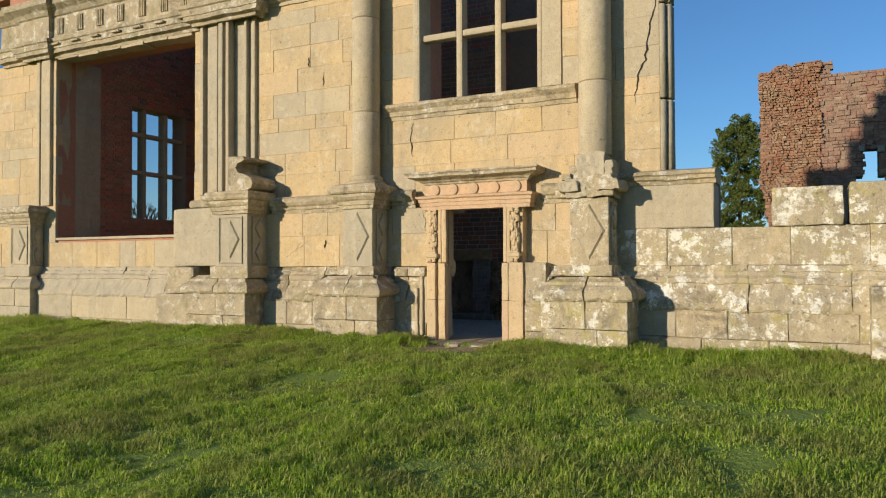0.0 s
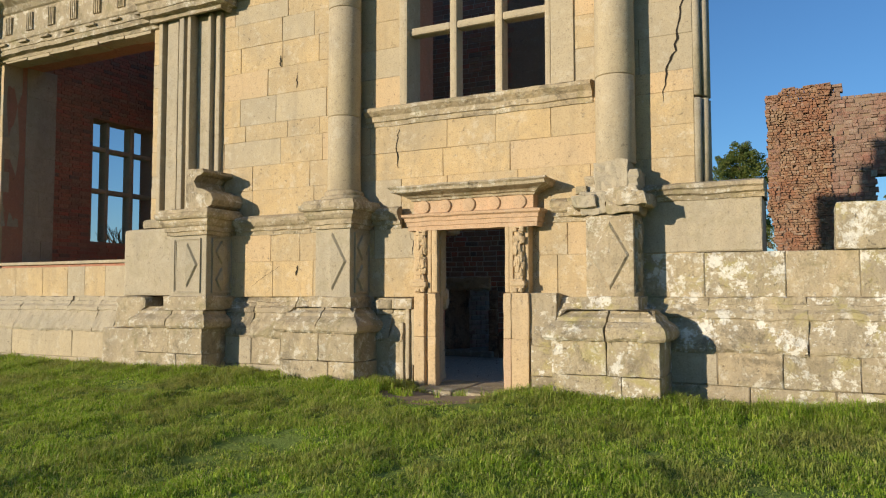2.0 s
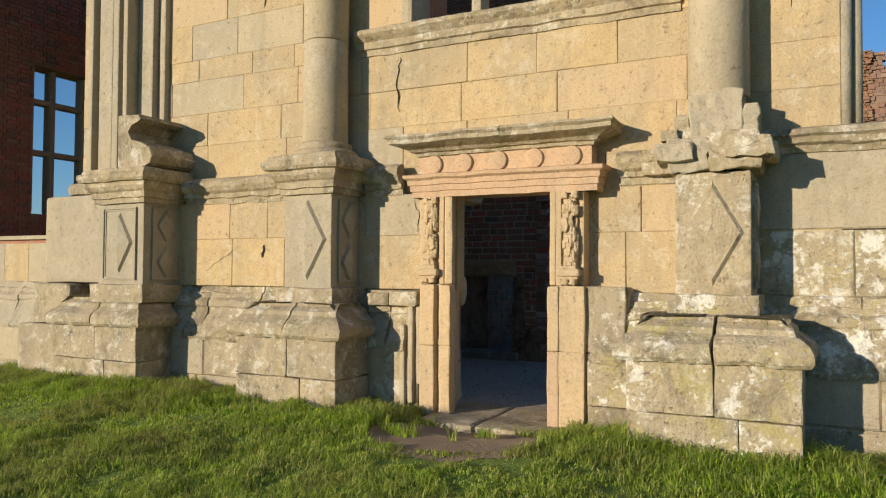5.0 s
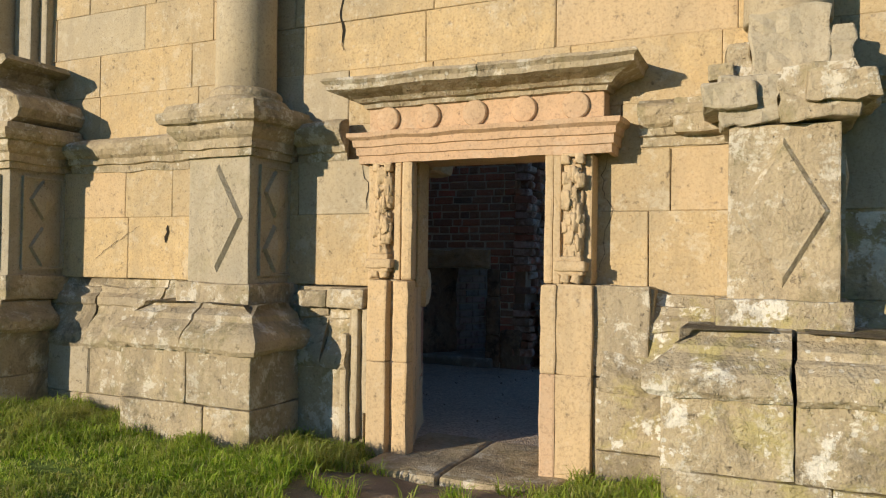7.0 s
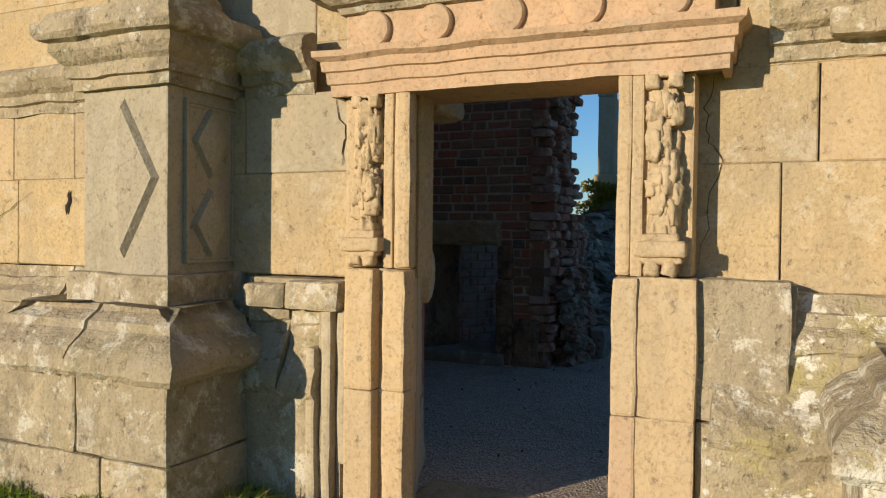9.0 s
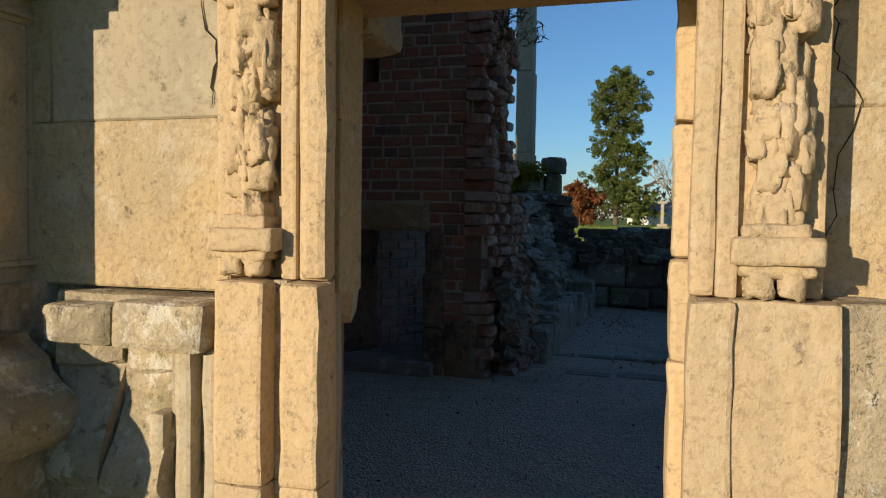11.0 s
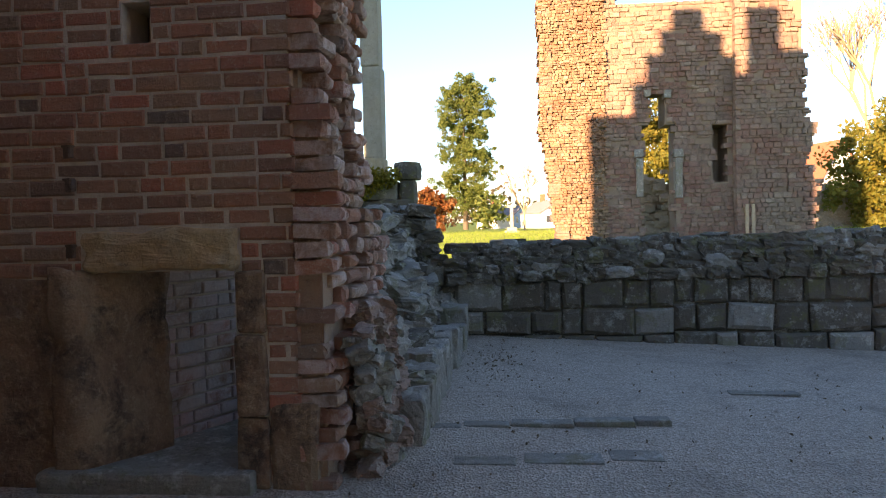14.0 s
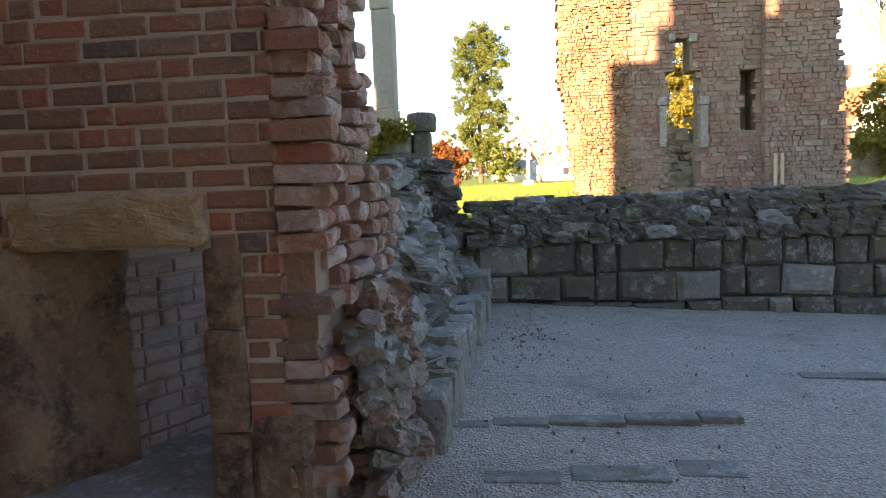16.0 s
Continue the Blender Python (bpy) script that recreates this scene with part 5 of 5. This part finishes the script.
for k in range(90):       # ragged left return, catching the sun
    z = k * 0.142
    worn_x = tower_left(z)
    bm = bmesh.new()
    add_box(bm, worn_x - r.uniform(-0.05, 0.12), worn_x + 0.6, 49.0 + r.uniform(0, 0.1), 50.8, z, z + 0.135, 0.02)
    part("return_stone", bm, M_tower_red, tower)
for x0, x1, z0, z1 in ((1.35, 1.8, 4.6, 5.0), (1.45, 1.78, 2.6, 4.55), (3.3, 3.75, 4.55, 4.95), (3.36, 3.7, 2.5, 4.5), (1.9, 2.2, 7.6, 7.95), (2.85, 3.2, 7.5, 7.9)):
    worn("dressed_stone", tower, M_boulder, x0, x1, 48.92, 49.5, z0, z1, x0, 0.03, 0.03, 3)
# niche jambs in paler pink stone: the sun patch there is put into the colour
for x0 in (6.55, 6.85):
    worn("niche_jamb", tower, M_pink, x0, x0 + 0.16, 48.36, 48.6, 0.4, 2.1, x0, 0.02, 0.03, 3)

# low ruined wall seen through the tower
inner = thing("ruined_wall", "low grey ruined rubble wall behind the tower", "wall", at=(4, 57, 0.2))
bm = bmesh.new()
for k in range(150):
    s = r.uniform(0.35, 0.7)
    boulder(bm, r.uniform(1.5, 7.5), 57 + r.uniform(-0.1, 0.1), 0.2 + 4.3 * (k / 150) * r.uniform(0.7, 1), s * 1.2, s, s * 0.7, k * 1.0, 0.2, 1)
add_box(bm, 1.5, 7.5, 57.05, 57.6, 0, 3.6)
part("stones", bm, M_tower, inner)
ruin = thing("ruined_wall", "broken stretch of ruined stone wall on the lawn", "wall", at=(23, 75, 0.2))
bm = bmesh.new()
for k in range(200):
    s, x = r.uniform(0.4, 0.8), r.uniform(18.5, 25.5)
    boulder(bm, x, 75 + r.uniform(-0.15, 0.15), 0.2 + (4.2 - 0.55 * abs(x - 20.5)) * r.random(), s * 1.3, s, s * 0.7, k * 1.0, 0.2, 1)
for x in range(19, 25):
    add_box(bm, x, x + 1, 75.1, 75.8, 0, max(0.6, 3.6 - 0.55 * abs(x - 20.0)))
part("stones", bm, M_tower, ruin)

# ---- broken pier with a tall shaft beyond the rubble ----
stump = thing("broken_pier", "broken masonry pier with a tall grey shaft and sunlit ivy", "masonry", at=(-7.7, 28, 0.2))
worn("pier_body", stump, M_rubble, -8.6, -7.1, 27.7, 28.8, 0, 2.1, 1.0, 0.08, 0.1, 5)
worn("pier_body", stump, M_boulder, -8.4, -7.45, 27.8, 28.7, 2.1, 2.55, 2.0, 0.05, 0.06, 4)
worn("cap_stone", stump, M_rubble, -7.52, -6.95, 27.8, 28.6, 2.56, 2.98, 3.0, 0.04, 0.08, 4)
worn("cap_stone", stump, M_rubble, -7.4, -7.05, 27.85, 28.5, 2.0, 2.56, 4.0, 0.03, 0.06, 4)
worn("shaft", stump, M_grey, -8.25, -7.80, 28.0, 28.6, 3.1, 5.25, 5.0, 0.012, 0.05, 4)
worn("shaft", stump, M_grey, -8.28, -7.83, 28.0, 28.6, 5.252, 7.5, 6.0, 0.012, 0.05, 4)
worn("shaft", stump, M_grey, -8.28, -7.84, 28.0, 28.6, 7.502, 9.5, 7.0, 0.012, 0.05, 4)
worn("shaft_base", stump, M_ashlar, -8.36, -7.78, 27.95, 28.65, 2.55, 3.1, 8.0, 0.02, 0.05, 4)


# ---- plants ----
def leaves(points, size, mat, seed, flat=0.5):
    """Many small leaf blades about the given clump centres (x, y, z, radius, count)."""
    g = np.random.default_rng(seed)
    c = np.concatenate([np.tile([x, y, z, r_], (int(n), 1)) for x, y, z, r_, n in points])
    d = g.normal(size=(len(c), 3))
    d /= np.linalg.norm(d, axis=1)[:, None]
    p = c[:, :3] + d * (c[:, 3:] * g.uniform(0.25, 1.0, (len(c), 1)) ** 0.6) * [1, 1, 0.8]
    a, b = g.normal(size=(len(c), 3)), g.normal(size=(len(c), 3))
    a /= np.linalg.norm(a, axis=1)[:, None]
    b -= a * (a * b).sum(1)[:, None]
    b /= np.linalg.norm(b, axis=1)[:, None]
    s = size * g.uniform(0.6, 1.4, (len(c), 1))
    q = np.stack([p - a * s, p + b * s * flat, p + a * s, p - b * s * flat], 1).reshape(-1, 3)
    n = len(c)
    me = bpy.data.meshes.new("leaves")
    me.vertices.add(4 * n), me.loops.add(4 * n), me.polygons.add(n)
    me.vertices.foreach_set("co", q.ravel())
    me.loops.foreach_set("vertex_index", np.arange(4 * n))
    me.polygons.foreach_set("loop_start", np.arange(n) * 4)
    me.polygons.foreach_set("loop_total", np.full(n, 4))
    me.materials.append(mat)
    me.update()
    return me


M_bark = plain_material("bark", (0.17, 0.125, 0.085), (0.10, 0.075, 0.05), 4)
M_twig = plain_material("pale_twigs", (0.36, 0.26, 0.16), (0.25, 0.17, 0.10), 1.0)
M_conifer = leaf_material("conifer_leaves", (0.07, 0.11, 0.03), (0.12, 0.165, 0.04), (0.17, 0.205, 0.05), (0.23, 0.235, 0.06))
M_yellow = leaf_material("yellow_leaves", (0.17, 0.15, 0.025), (0.25, 0.20, 0.035), (0.14, 0.16, 0.035), (0.30, 0.21, 0.04))
M_red = leaf_material("russet_leaves", (0.22, 0.07, 0.025), (0.32, 0.11, 0.035), (0.26, 0.14, 0.05))
M_ivy = leaf_material("ivy_leaves", (0.14, 0.13, 0.02), (0.30, 0.23, 0.03), (0.40, 0.28, 0.045))
M_hedge = leaf_material("bare_hedge", (0.10, 0.075, 0.045), (0.17, 0.12, 0.065), (0.08, 0.09, 0.03))


def limb(verts, faces, a, b, ra, rb, sides=6):
    w = (b - a).normalized()
    u = w.orthogonal().normalized()
    v = w.cross(u)
    k = len(verts)
    for p, rad in ((a, ra), (b, rb)):
        verts.extend(p + (u * math.cos(i * 6.28318 / sides) + v * math.sin(i * 6.28318 / sides)) * rad for i in range(sides))
    faces.extend((k + i, k + (i + 1) % sides, k + sides + (i + 1) % sides, k + sides + i) for i in range(sides))


def branching(x, y, z, height, depth, seed, spread=0.55, width=0.02, upward=0.15, first=0.3):
    r = random.Random(seed)
    vs, fs, tips = [], [], []

    def grow(a, way, length, rad, n):
        b = a + way * length
        limb(vs, fs, a, b, rad, rad * 0.72, 6 if n > depth - 2 else 3)
        if n == 0:
            tips.append(b)
            return
        for i in range(r.choice((2, 3, 3))):
            turn = Vector((r.gauss(0, 1), r.gauss(0, 1), r.gauss(0, 0.6))).normalized()
            grow(b, (way + turn * spread + Vector((0, 0, upward))).normalized(), length * r.uniform(0.62, 0.88), rad * 0.68, n - 1)

    grow(Vector((x, y, z)), Vector((0, 0, 1)), height * first, height * width, depth)
    return vs, fs, tips


def bare_tree(x, y, height, depth, seed, label, z=0.2, twig=M_twig, **kw):
    ob = thing("bare_tree", label, "tree", at=(x, y, z))
    vs, fs, tips = branching(x, y, z, height, depth, seed, **kw)
    child("crown", mesh_of("crown", vs, fs, twig), ob)
    return ob


def leafy_tree(name, x, y, height, clumps, mat, seed, label, size, per, trunk=0.02, z=0.2):
    """Tapered trunk with limbs that reach into the clumps (dx, dz, radius)."""
    ob = thing(name, label, "tree", at=(x, y, z))
    r = random.Random(seed)
    vs, fs = [], []
    top = Vector((x, y, z + height * 0.95))
    for i in range(8):
        f0, f1 = i / 8, (i + 1) / 8
        limb(vs, fs, Vector((x, y, z)).lerp(top, f0), Vector((x, y, z)).lerp(top, f1), height * trunk * (1 - f0 * 0.85), height * trunk * (1 - f1 * 0.85), 8)
    pts = []
    for dx, dz, rad in clumps:
        for k in range(24):
            o = Vector((r.gauss(0, 0.75), r.gauss(0, 0.75), r.gauss(0, 0.6))) * rad
            c = Vector((x + dx, y + r.uniform(-0.7, 0.7) * abs(dx) + r.gauss(0, 0.4) * rad, z + dz)) + o
            pts.append((c.x, c.y, c.z, rad * r.uniform(0.3, 0.62), per * 0.3))
        limb(vs, fs, Vector((x, y, z + max(0.5, dz - abs(dx) * 0.7))), Vector((x + dx, y, z + dz)), height * 0.007, height * 0.002, 5)
    child("trunk", mesh_of("trunk", vs, fs, M_bark), ob)
    tagged(child("crown", leaves(pts, size, mat, seed), ob), kind="stuff")
    return ob


leafy_tree("conifer_tree", -12.9, 140, 26, [(dx * 0.85, dz * 0.93, rad * 0.82) for dx, dz, rad in [(0, 26.5, 2.2), (-2, 25.5, 2), (2.4, 25.5, 2), (-2.6, 23, 2.3), (1.2, 22.5, 2.4), (3.2, 22, 1.9), (-3, 20, 2), (0.3, 19.3, 2.3), (2.6, 18, 2), (-1.6, 16.4, 2.2), (1.3, 15.3, 2.1), (-2.6, 13.4, 2.0), (4.0, 13.8, 1.6), (0.4, 12, 2.4), (3.4, 11, 2.1), (-3.0, 9.6, 2.2), (0, 8.4, 2.2), (2.8, 7, 2.0), (-2.4, 6, 2.2), (0.6, 4.3, 2.0)]], M_conifer, 4, "tall irregular sunlit evergreen tree with open gaps", 0.17, 420, 0.018)
leafy_tree("evergreen_bush", -9.0, 138, 6.5, [(0, 4.4, 1.6), (0.8, 2.6, 1.7), (-0.8, 2.2, 1.6)], M_conifer, 5, "small green bush beside the tall evergreen", 0.35, 70)
leafy_tree("russet_bush", -14.0, 95, 5.2, [(0, 4.0, 1.1), (0.9, 3.0, 1.2), (-0.9, 2.8, 1.2), (0.2, 1.7, 1.3)], M_red, 6, "russet autumn bush on the lawn", 0.22, 130)
leafy_tree("yellow_tree", 8.6, 82, 12.0, [(0, 10.4, 1.8), (-1.2, 8.8, 1.7), (1.3, 8.5, 1.8), (0, 7, 2.0), (-1.5, 5.4, 1.7), (1.6, 5.2, 1.8)], M_yellow, 7, "yellow-green leafy tree behind the tower", 0.2, 260)
leafy_tree("golden_hedge_tree", 25.5, 72, 9.5, [(-2.5, 6.4, 1.9), (0, 7.6, 2.1), (2.2, 7.0, 2.1), (-3.2, 4.2, 1.9), (-0.6, 4.8, 2.2), (2.4, 4.4, 2.3), (-2.6, 2.2, 1.8), (0.6, 2.2, 2.1), (3.2, 2.2, 2.1)], M_yellow, 8, "golden and green bushy tree by the ruin", 0.2, 260)
bare_tree(34.0, 95, 30, 7, 11, "tall bare winter tree with pale branches", spread=0.5, width=0.014, upward=0.28, first=0.22)
bare_tree(42.0, 100, 28, 7, 15, "spreading bare winter tree in low sun", spread=0.5, width=0.014, upward=0.28, first=0.22)
bare_tree(-3.2, 112, 8.0, 6, 12, "small rounded bare tree on the lawn", spread=0.55)
bare_tree(-21.8, 19.3, 3.4, 5, 17, "small bare tree beyond the empty window", spread=0.5, twig=M_bark)
tagged(child("ivy", leaves([(-8.5 + 0.12 * i, 27.65, 2.15 + 0.6 * abs(math.sin(i * 1.7)), 0.27, 150) for i in range(9)], 0.055, M_ivy, 9), stump), kind="stuff")

# far belt of hedges and trees
g = random.Random(21)
belt = [(x + g.uniform(-3, 3), 185 + g.uniform(-8, 8), g.uniform(0.8, 3.8), g.uniform(2.0, 4.2), 90) for x in range(-150, 150, 3)]
tagged(new("tree_belt", leaves(belt, 0.55, M_hedge, 22)), "distant belt of brown hedges and bare trees", "trees", kind="stuff")
belt = [(x + g.uniform(-3, 3), 240 + g.uniform(-8, 8), g.uniform(3, 9.5), g.uniform(3.0, 6.0), 70) for x in range(-200, 200, 5)]
tagged(new("woodland", leaves(belt, 0.9, M_hedge, 23)), "hazy distant woodland on the horizon", "trees", kind="stuff")

# ---- houses and small monuments on the far lawn ----
M_render = plain_material("white_render", (0.78, 0.76, 0.72), (0.68, 0.66, 0.62), 2)
M_slate = plain_material("slate_roof", (0.22, 0.20, 0.19), (0.30, 0.28, 0.27), 3)
M_tile = plain_material("red_roof_tiles", (0.42, 0.16, 0.085), (0.32, 0.115, 0.065), 3)
M_glass = plain_material("dark_panes", (0.03, 0.035, 0.04), (0.05, 0.055, 0.06), 2, 0.1, 0.0, 0.01, 0.5)


def house(x, y, w, d, eaves, ridge, wall, roof, label, yaw=0.0):
    ob = thing("house", label, "house", at=(x, y, 0.2))
    ob.rotation_euler.z = radians(yaw)
    local = lambda o: setattr(o, "matrix_parent_inverse", Matrix.Identity(4)) or o
    bm = bmesh.new()
    add_box(bm, -w / 2, w / 2, -d / 2, d / 2, -0.2, eaves)
    vs = [bm.verts.new(p) for p in ((-w / 2, -d / 2, eaves), (w / 2, -d / 2, eaves), (0, -d / 2, ridge), (-w / 2, d / 2, eaves), (w / 2, d / 2, eaves), (0, d / 2, ridge))]
    bm.faces.new(vs[:3]), bm.faces.new(vs[3:])
    local(part("wall", bm, wall, ob))
    for s in (-1, 1):
        bm = bmesh.new()
        slope = math.atan2(ridge - eaves, w / 2)
        ln = math.hypot(ridge - eaves, w / 2) + 0.3
        add_box(bm, -ln / 2, ln / 2, -d / 2 - 0.3, d / 2 + 0.3, 0, 0.14)
        bmesh.ops.transform(bm, matrix=pose(s * (w / 4 + 0.1), 0, (ridge + eaves) / 2 - 0.05, 0, math.degrees(slope) * s, 0), verts=bm.verts)
        top = local(part("roof", bm, roof, ob))
    bm = bmesh.new()
    add_box(bm, -0.35, 0.35, d * 0.2, d * 0.2 + 0.7, ridge - 0.5, ridge + 1.3)
    local(part("chimney", bm, M_tile, top))
    for px in (-w * 0.25, w * 0.25):
        bm = bmesh.new()
        add_box(bm, px - 0.5, px + 0.5, -d / 2 - 0.03, -d / 2 + 0.05, 1.0, 2.1)
        local(part("window", bm, M_glass, ob))
    return ob


house(1.2, 140, 6.5, 9, 2.6, 4.6, M_render, M_slate, "white rendered house with a slate roof", 20)
house(-6.5, 150, 9, 7, 2.4, 4.0, M_render, M_slate, "pale low house beyond the lawn", 70)
house(31.5, 104, 6, 9, 4.5, 9.6, M_render, M_tile, "cream house with a steep red tiled roof", 15)
cross_stone = thing("stone_cross", "slim pale stone memorial on steps on the lawn", "monument", at=(-4.9, 92, 0.2))
for w, z0, z1 in ((1.6, 0.1, 0.5), (1.1, 0.5, 0.85), (0.34, 0.85, 3.3), (0.9, 3.0, 3.25)):
    worn("monument_stone", cross_stone, M_grey, -4.9 - w / 2, -4.9 + w / 2, 91.8, 92.3, z0, z1, w, 0.01, 0.03, 1)

# ---- grass on the lawn ----
def grass_patch(name, count, inside, x0, x1, y0, y1, height, seed, mat, label):
    g = np.random.default_rng(seed)
    x, y = g.uniform(x0, x1, count), g.uniform(y0, y1, count)
    clump = np.array([noise.noise((a * 1.1, b * 1.1, 7.0)) + 0.6 * noise.noise((a * 3.3, b * 3.3, 2.0)) + 0.55 * noise.noise((a * 7.5, b * 7.5, 5.0)) for a, b in zip(x, y)])
    keep = np.array([inside(a, b) for a, b in zip(x, y)]) & (clump > -0.75 + g.uniform(0, 0.5, count))
    x, y, clump = x[keep], y[keep], clump[keep]
    n = len(x)
    z = np.array([ground_height(a, b) + 0.016 * noise.noise((a * 4.5, b * 4.5, 3.0)) for a, b in zip(x, y)]) - 0.004
    h = height * g.uniform(0.5, 1.25, n) * (1.0 + 1.1 * np.clip(clump, -0.6, 1.0))
    near = np.clip((y - 8.7) / 1.0, 0, 1)
    h *= 1 + 1.0 * near
    a, lean = g.uniform(0, 6.283, n), g.uniform(0.3, 1.35, n)
    w = g.uniform(0.0022, 0.0045, n) * 1.2
    dx, dy = np.cos(a), np.sin(a)
    base = np.stack([x, y, z], 1)
    side = np.stack([-dy * w, dx * w, 0 * w], 1)
    mid = base + np.stack([dx * h * lean * 0.3, dy * h * lean * 0.3, h * 0.6], 1)
    tip = base + np.stack([dx * h * lean, dy * h * lean, h * (1.0 - 0.38 * lean)], 1)
    q = np.stack([base - side, base + side, mid + side * 0.8, mid - side * 0.8, tip], 1).reshape(-1, 3)
    me = bpy.data.meshes.new(name)
    me.vertices.add(5 * n), me.loops.add(7 * n), me.polygons.add(2 * n)
    me.vertices.foreach_set("co", q.ravel())
    o = (np.arange(n) * 5)[:, None]
    me.loops.foreach_set("vertex_index", (o + np.array([0, 1, 2, 3, 3, 2, 4])).ravel())
    me.polygons.foreach_set("loop_start", np.stack([np.arange(n) * 7, np.arange(n) * 7 + 4], 1).ravel())
    me.polygons.foreach_set("loop_total", np.tile([4, 3], n))
    me.materials.append(mat)
    me.update()
    tagged(new(name, me), label, "grass", kind="stuff")


def lawn(x, y):
    if math.hypot((x + 4.78) / 0.78, (y - 9.5) / 0.6) < 0.95 and noise.noise((x * 4, y * 4, 0)) < 0.45:
        return False
    if -5.45 < x < -4.05 and y > 10.0:
        return False
    return y < 10.45


grass_patch("grass", 440000, lawn, -14.0, 1.8, 3.0, 10.45, 0.062, 1, M_grass, "short uneven green lawn grass in low sun")
grass_patch("grass", 60000, lawn, -22.0, -14.0, 5.0, 10.45, 0.07, 2, M_grass, "short uneven green lawn grass in low sun")
grass_patch("grass", 90000, lawn, -14.0, 6.0, -3.0, 3.0, 0.062, 3, M_grass, "short uneven green lawn grass in low sun")
grass_patch("grass", 60000, lawn, 1.8, 7.0, 3.0, 10.35, 0.062, 4, M_grass, "short uneven green lawn grass in low sun")
grass_patch("grass", 110000, lambda x, y: True, -15.0, 14.0, 23.0, 48.0, 0.12, 5, M_grass, "sunlit lawn grass beyond the court wall")
grass_patch("grass", 90000, lambda x, y: True, -16.0, 40.0, 51.5, 100.0, 0.16, 6, M_grass, "sunlit lawn grass round the ruined tower")
bm = bmesh.new()
ring_n = 26
mid = bm.verts.new((-4.78, 9.5, ground_height(-4.78, 9.5) + 0.012))
loop = []
for rad in (0.5, 1.0):
    loop.append([bm.verts.new((-4.78 + rad * 0.95 * math.cos(i * 6.2832 / ring_n) * (1 + 0.2 * noise.noise((i * 0.7, 2, 0))), 9.5 + rad * 0.78 * math.sin(i * 6.2832 / ring_n) * (1 + 0.2 * noise.noise((i * 0.7, 9, 0))), 0)) for i in range(ring_n)])
for ring_v in loop:
    for v in ring_v:
        v.co.z = ground_height(v.co.x, v.co.y) + (0.012 if ring_v is loop[0] else 0.003)
for i in range(ring_n):
    k = (i + 1) % ring_n
    bm.faces.new((mid, loop[0][i], loop[0][k])), bm.faces.new((loop[0][i], loop[1][i], loop[1][k], loop[0][k]))
bm.normal_update()
earth = part("earth_patch", bm, M_earth, None)
tagged(earth, "bare trodden earth patch before the doorway", "ground", kind="structure")
tuft = [(-5.9 + g2 * 0.09, 14.98 + 0.05 * (g2 % 3), 3.05 + 0.1 * (g2 % 4), 0.16, 60) for g2 in range(5)]
tagged(new("wall_plants", leaves(tuft, 0.05, M_hedge, 41, 0.15)), "dry tuft of plants growing on the broken brickwork", "plant", kind="stuff")
M_dead = leaf_material("fallen_leaves", (0.16, 0.10, 0.06), (0.26, 0.17, 0.09), (0.12, 0.08, 0.05))
g3 = np.random.default_rng(8)
litter = [(x, y, court_height(x, y) + 0.012, 0.02, 2) for x, y in zip(g3.uniform(-6.5, -1.5, 260), g3.uniform(11.2, 20.2, 260))] + [(-5.0 + a, 18.8 + b, court_height(-5 + a, 18.8 + b) + 0.012, 0.03, 2) for a, b in g3.normal(0, 0.35, (160, 2)) * [0.6, 1.8]]
tagged(new("leaf_litter", leaves(litter, 0.014, M_dead, 44)), "scattered dead leaves on the gravel", "leaves", kind="stuff")
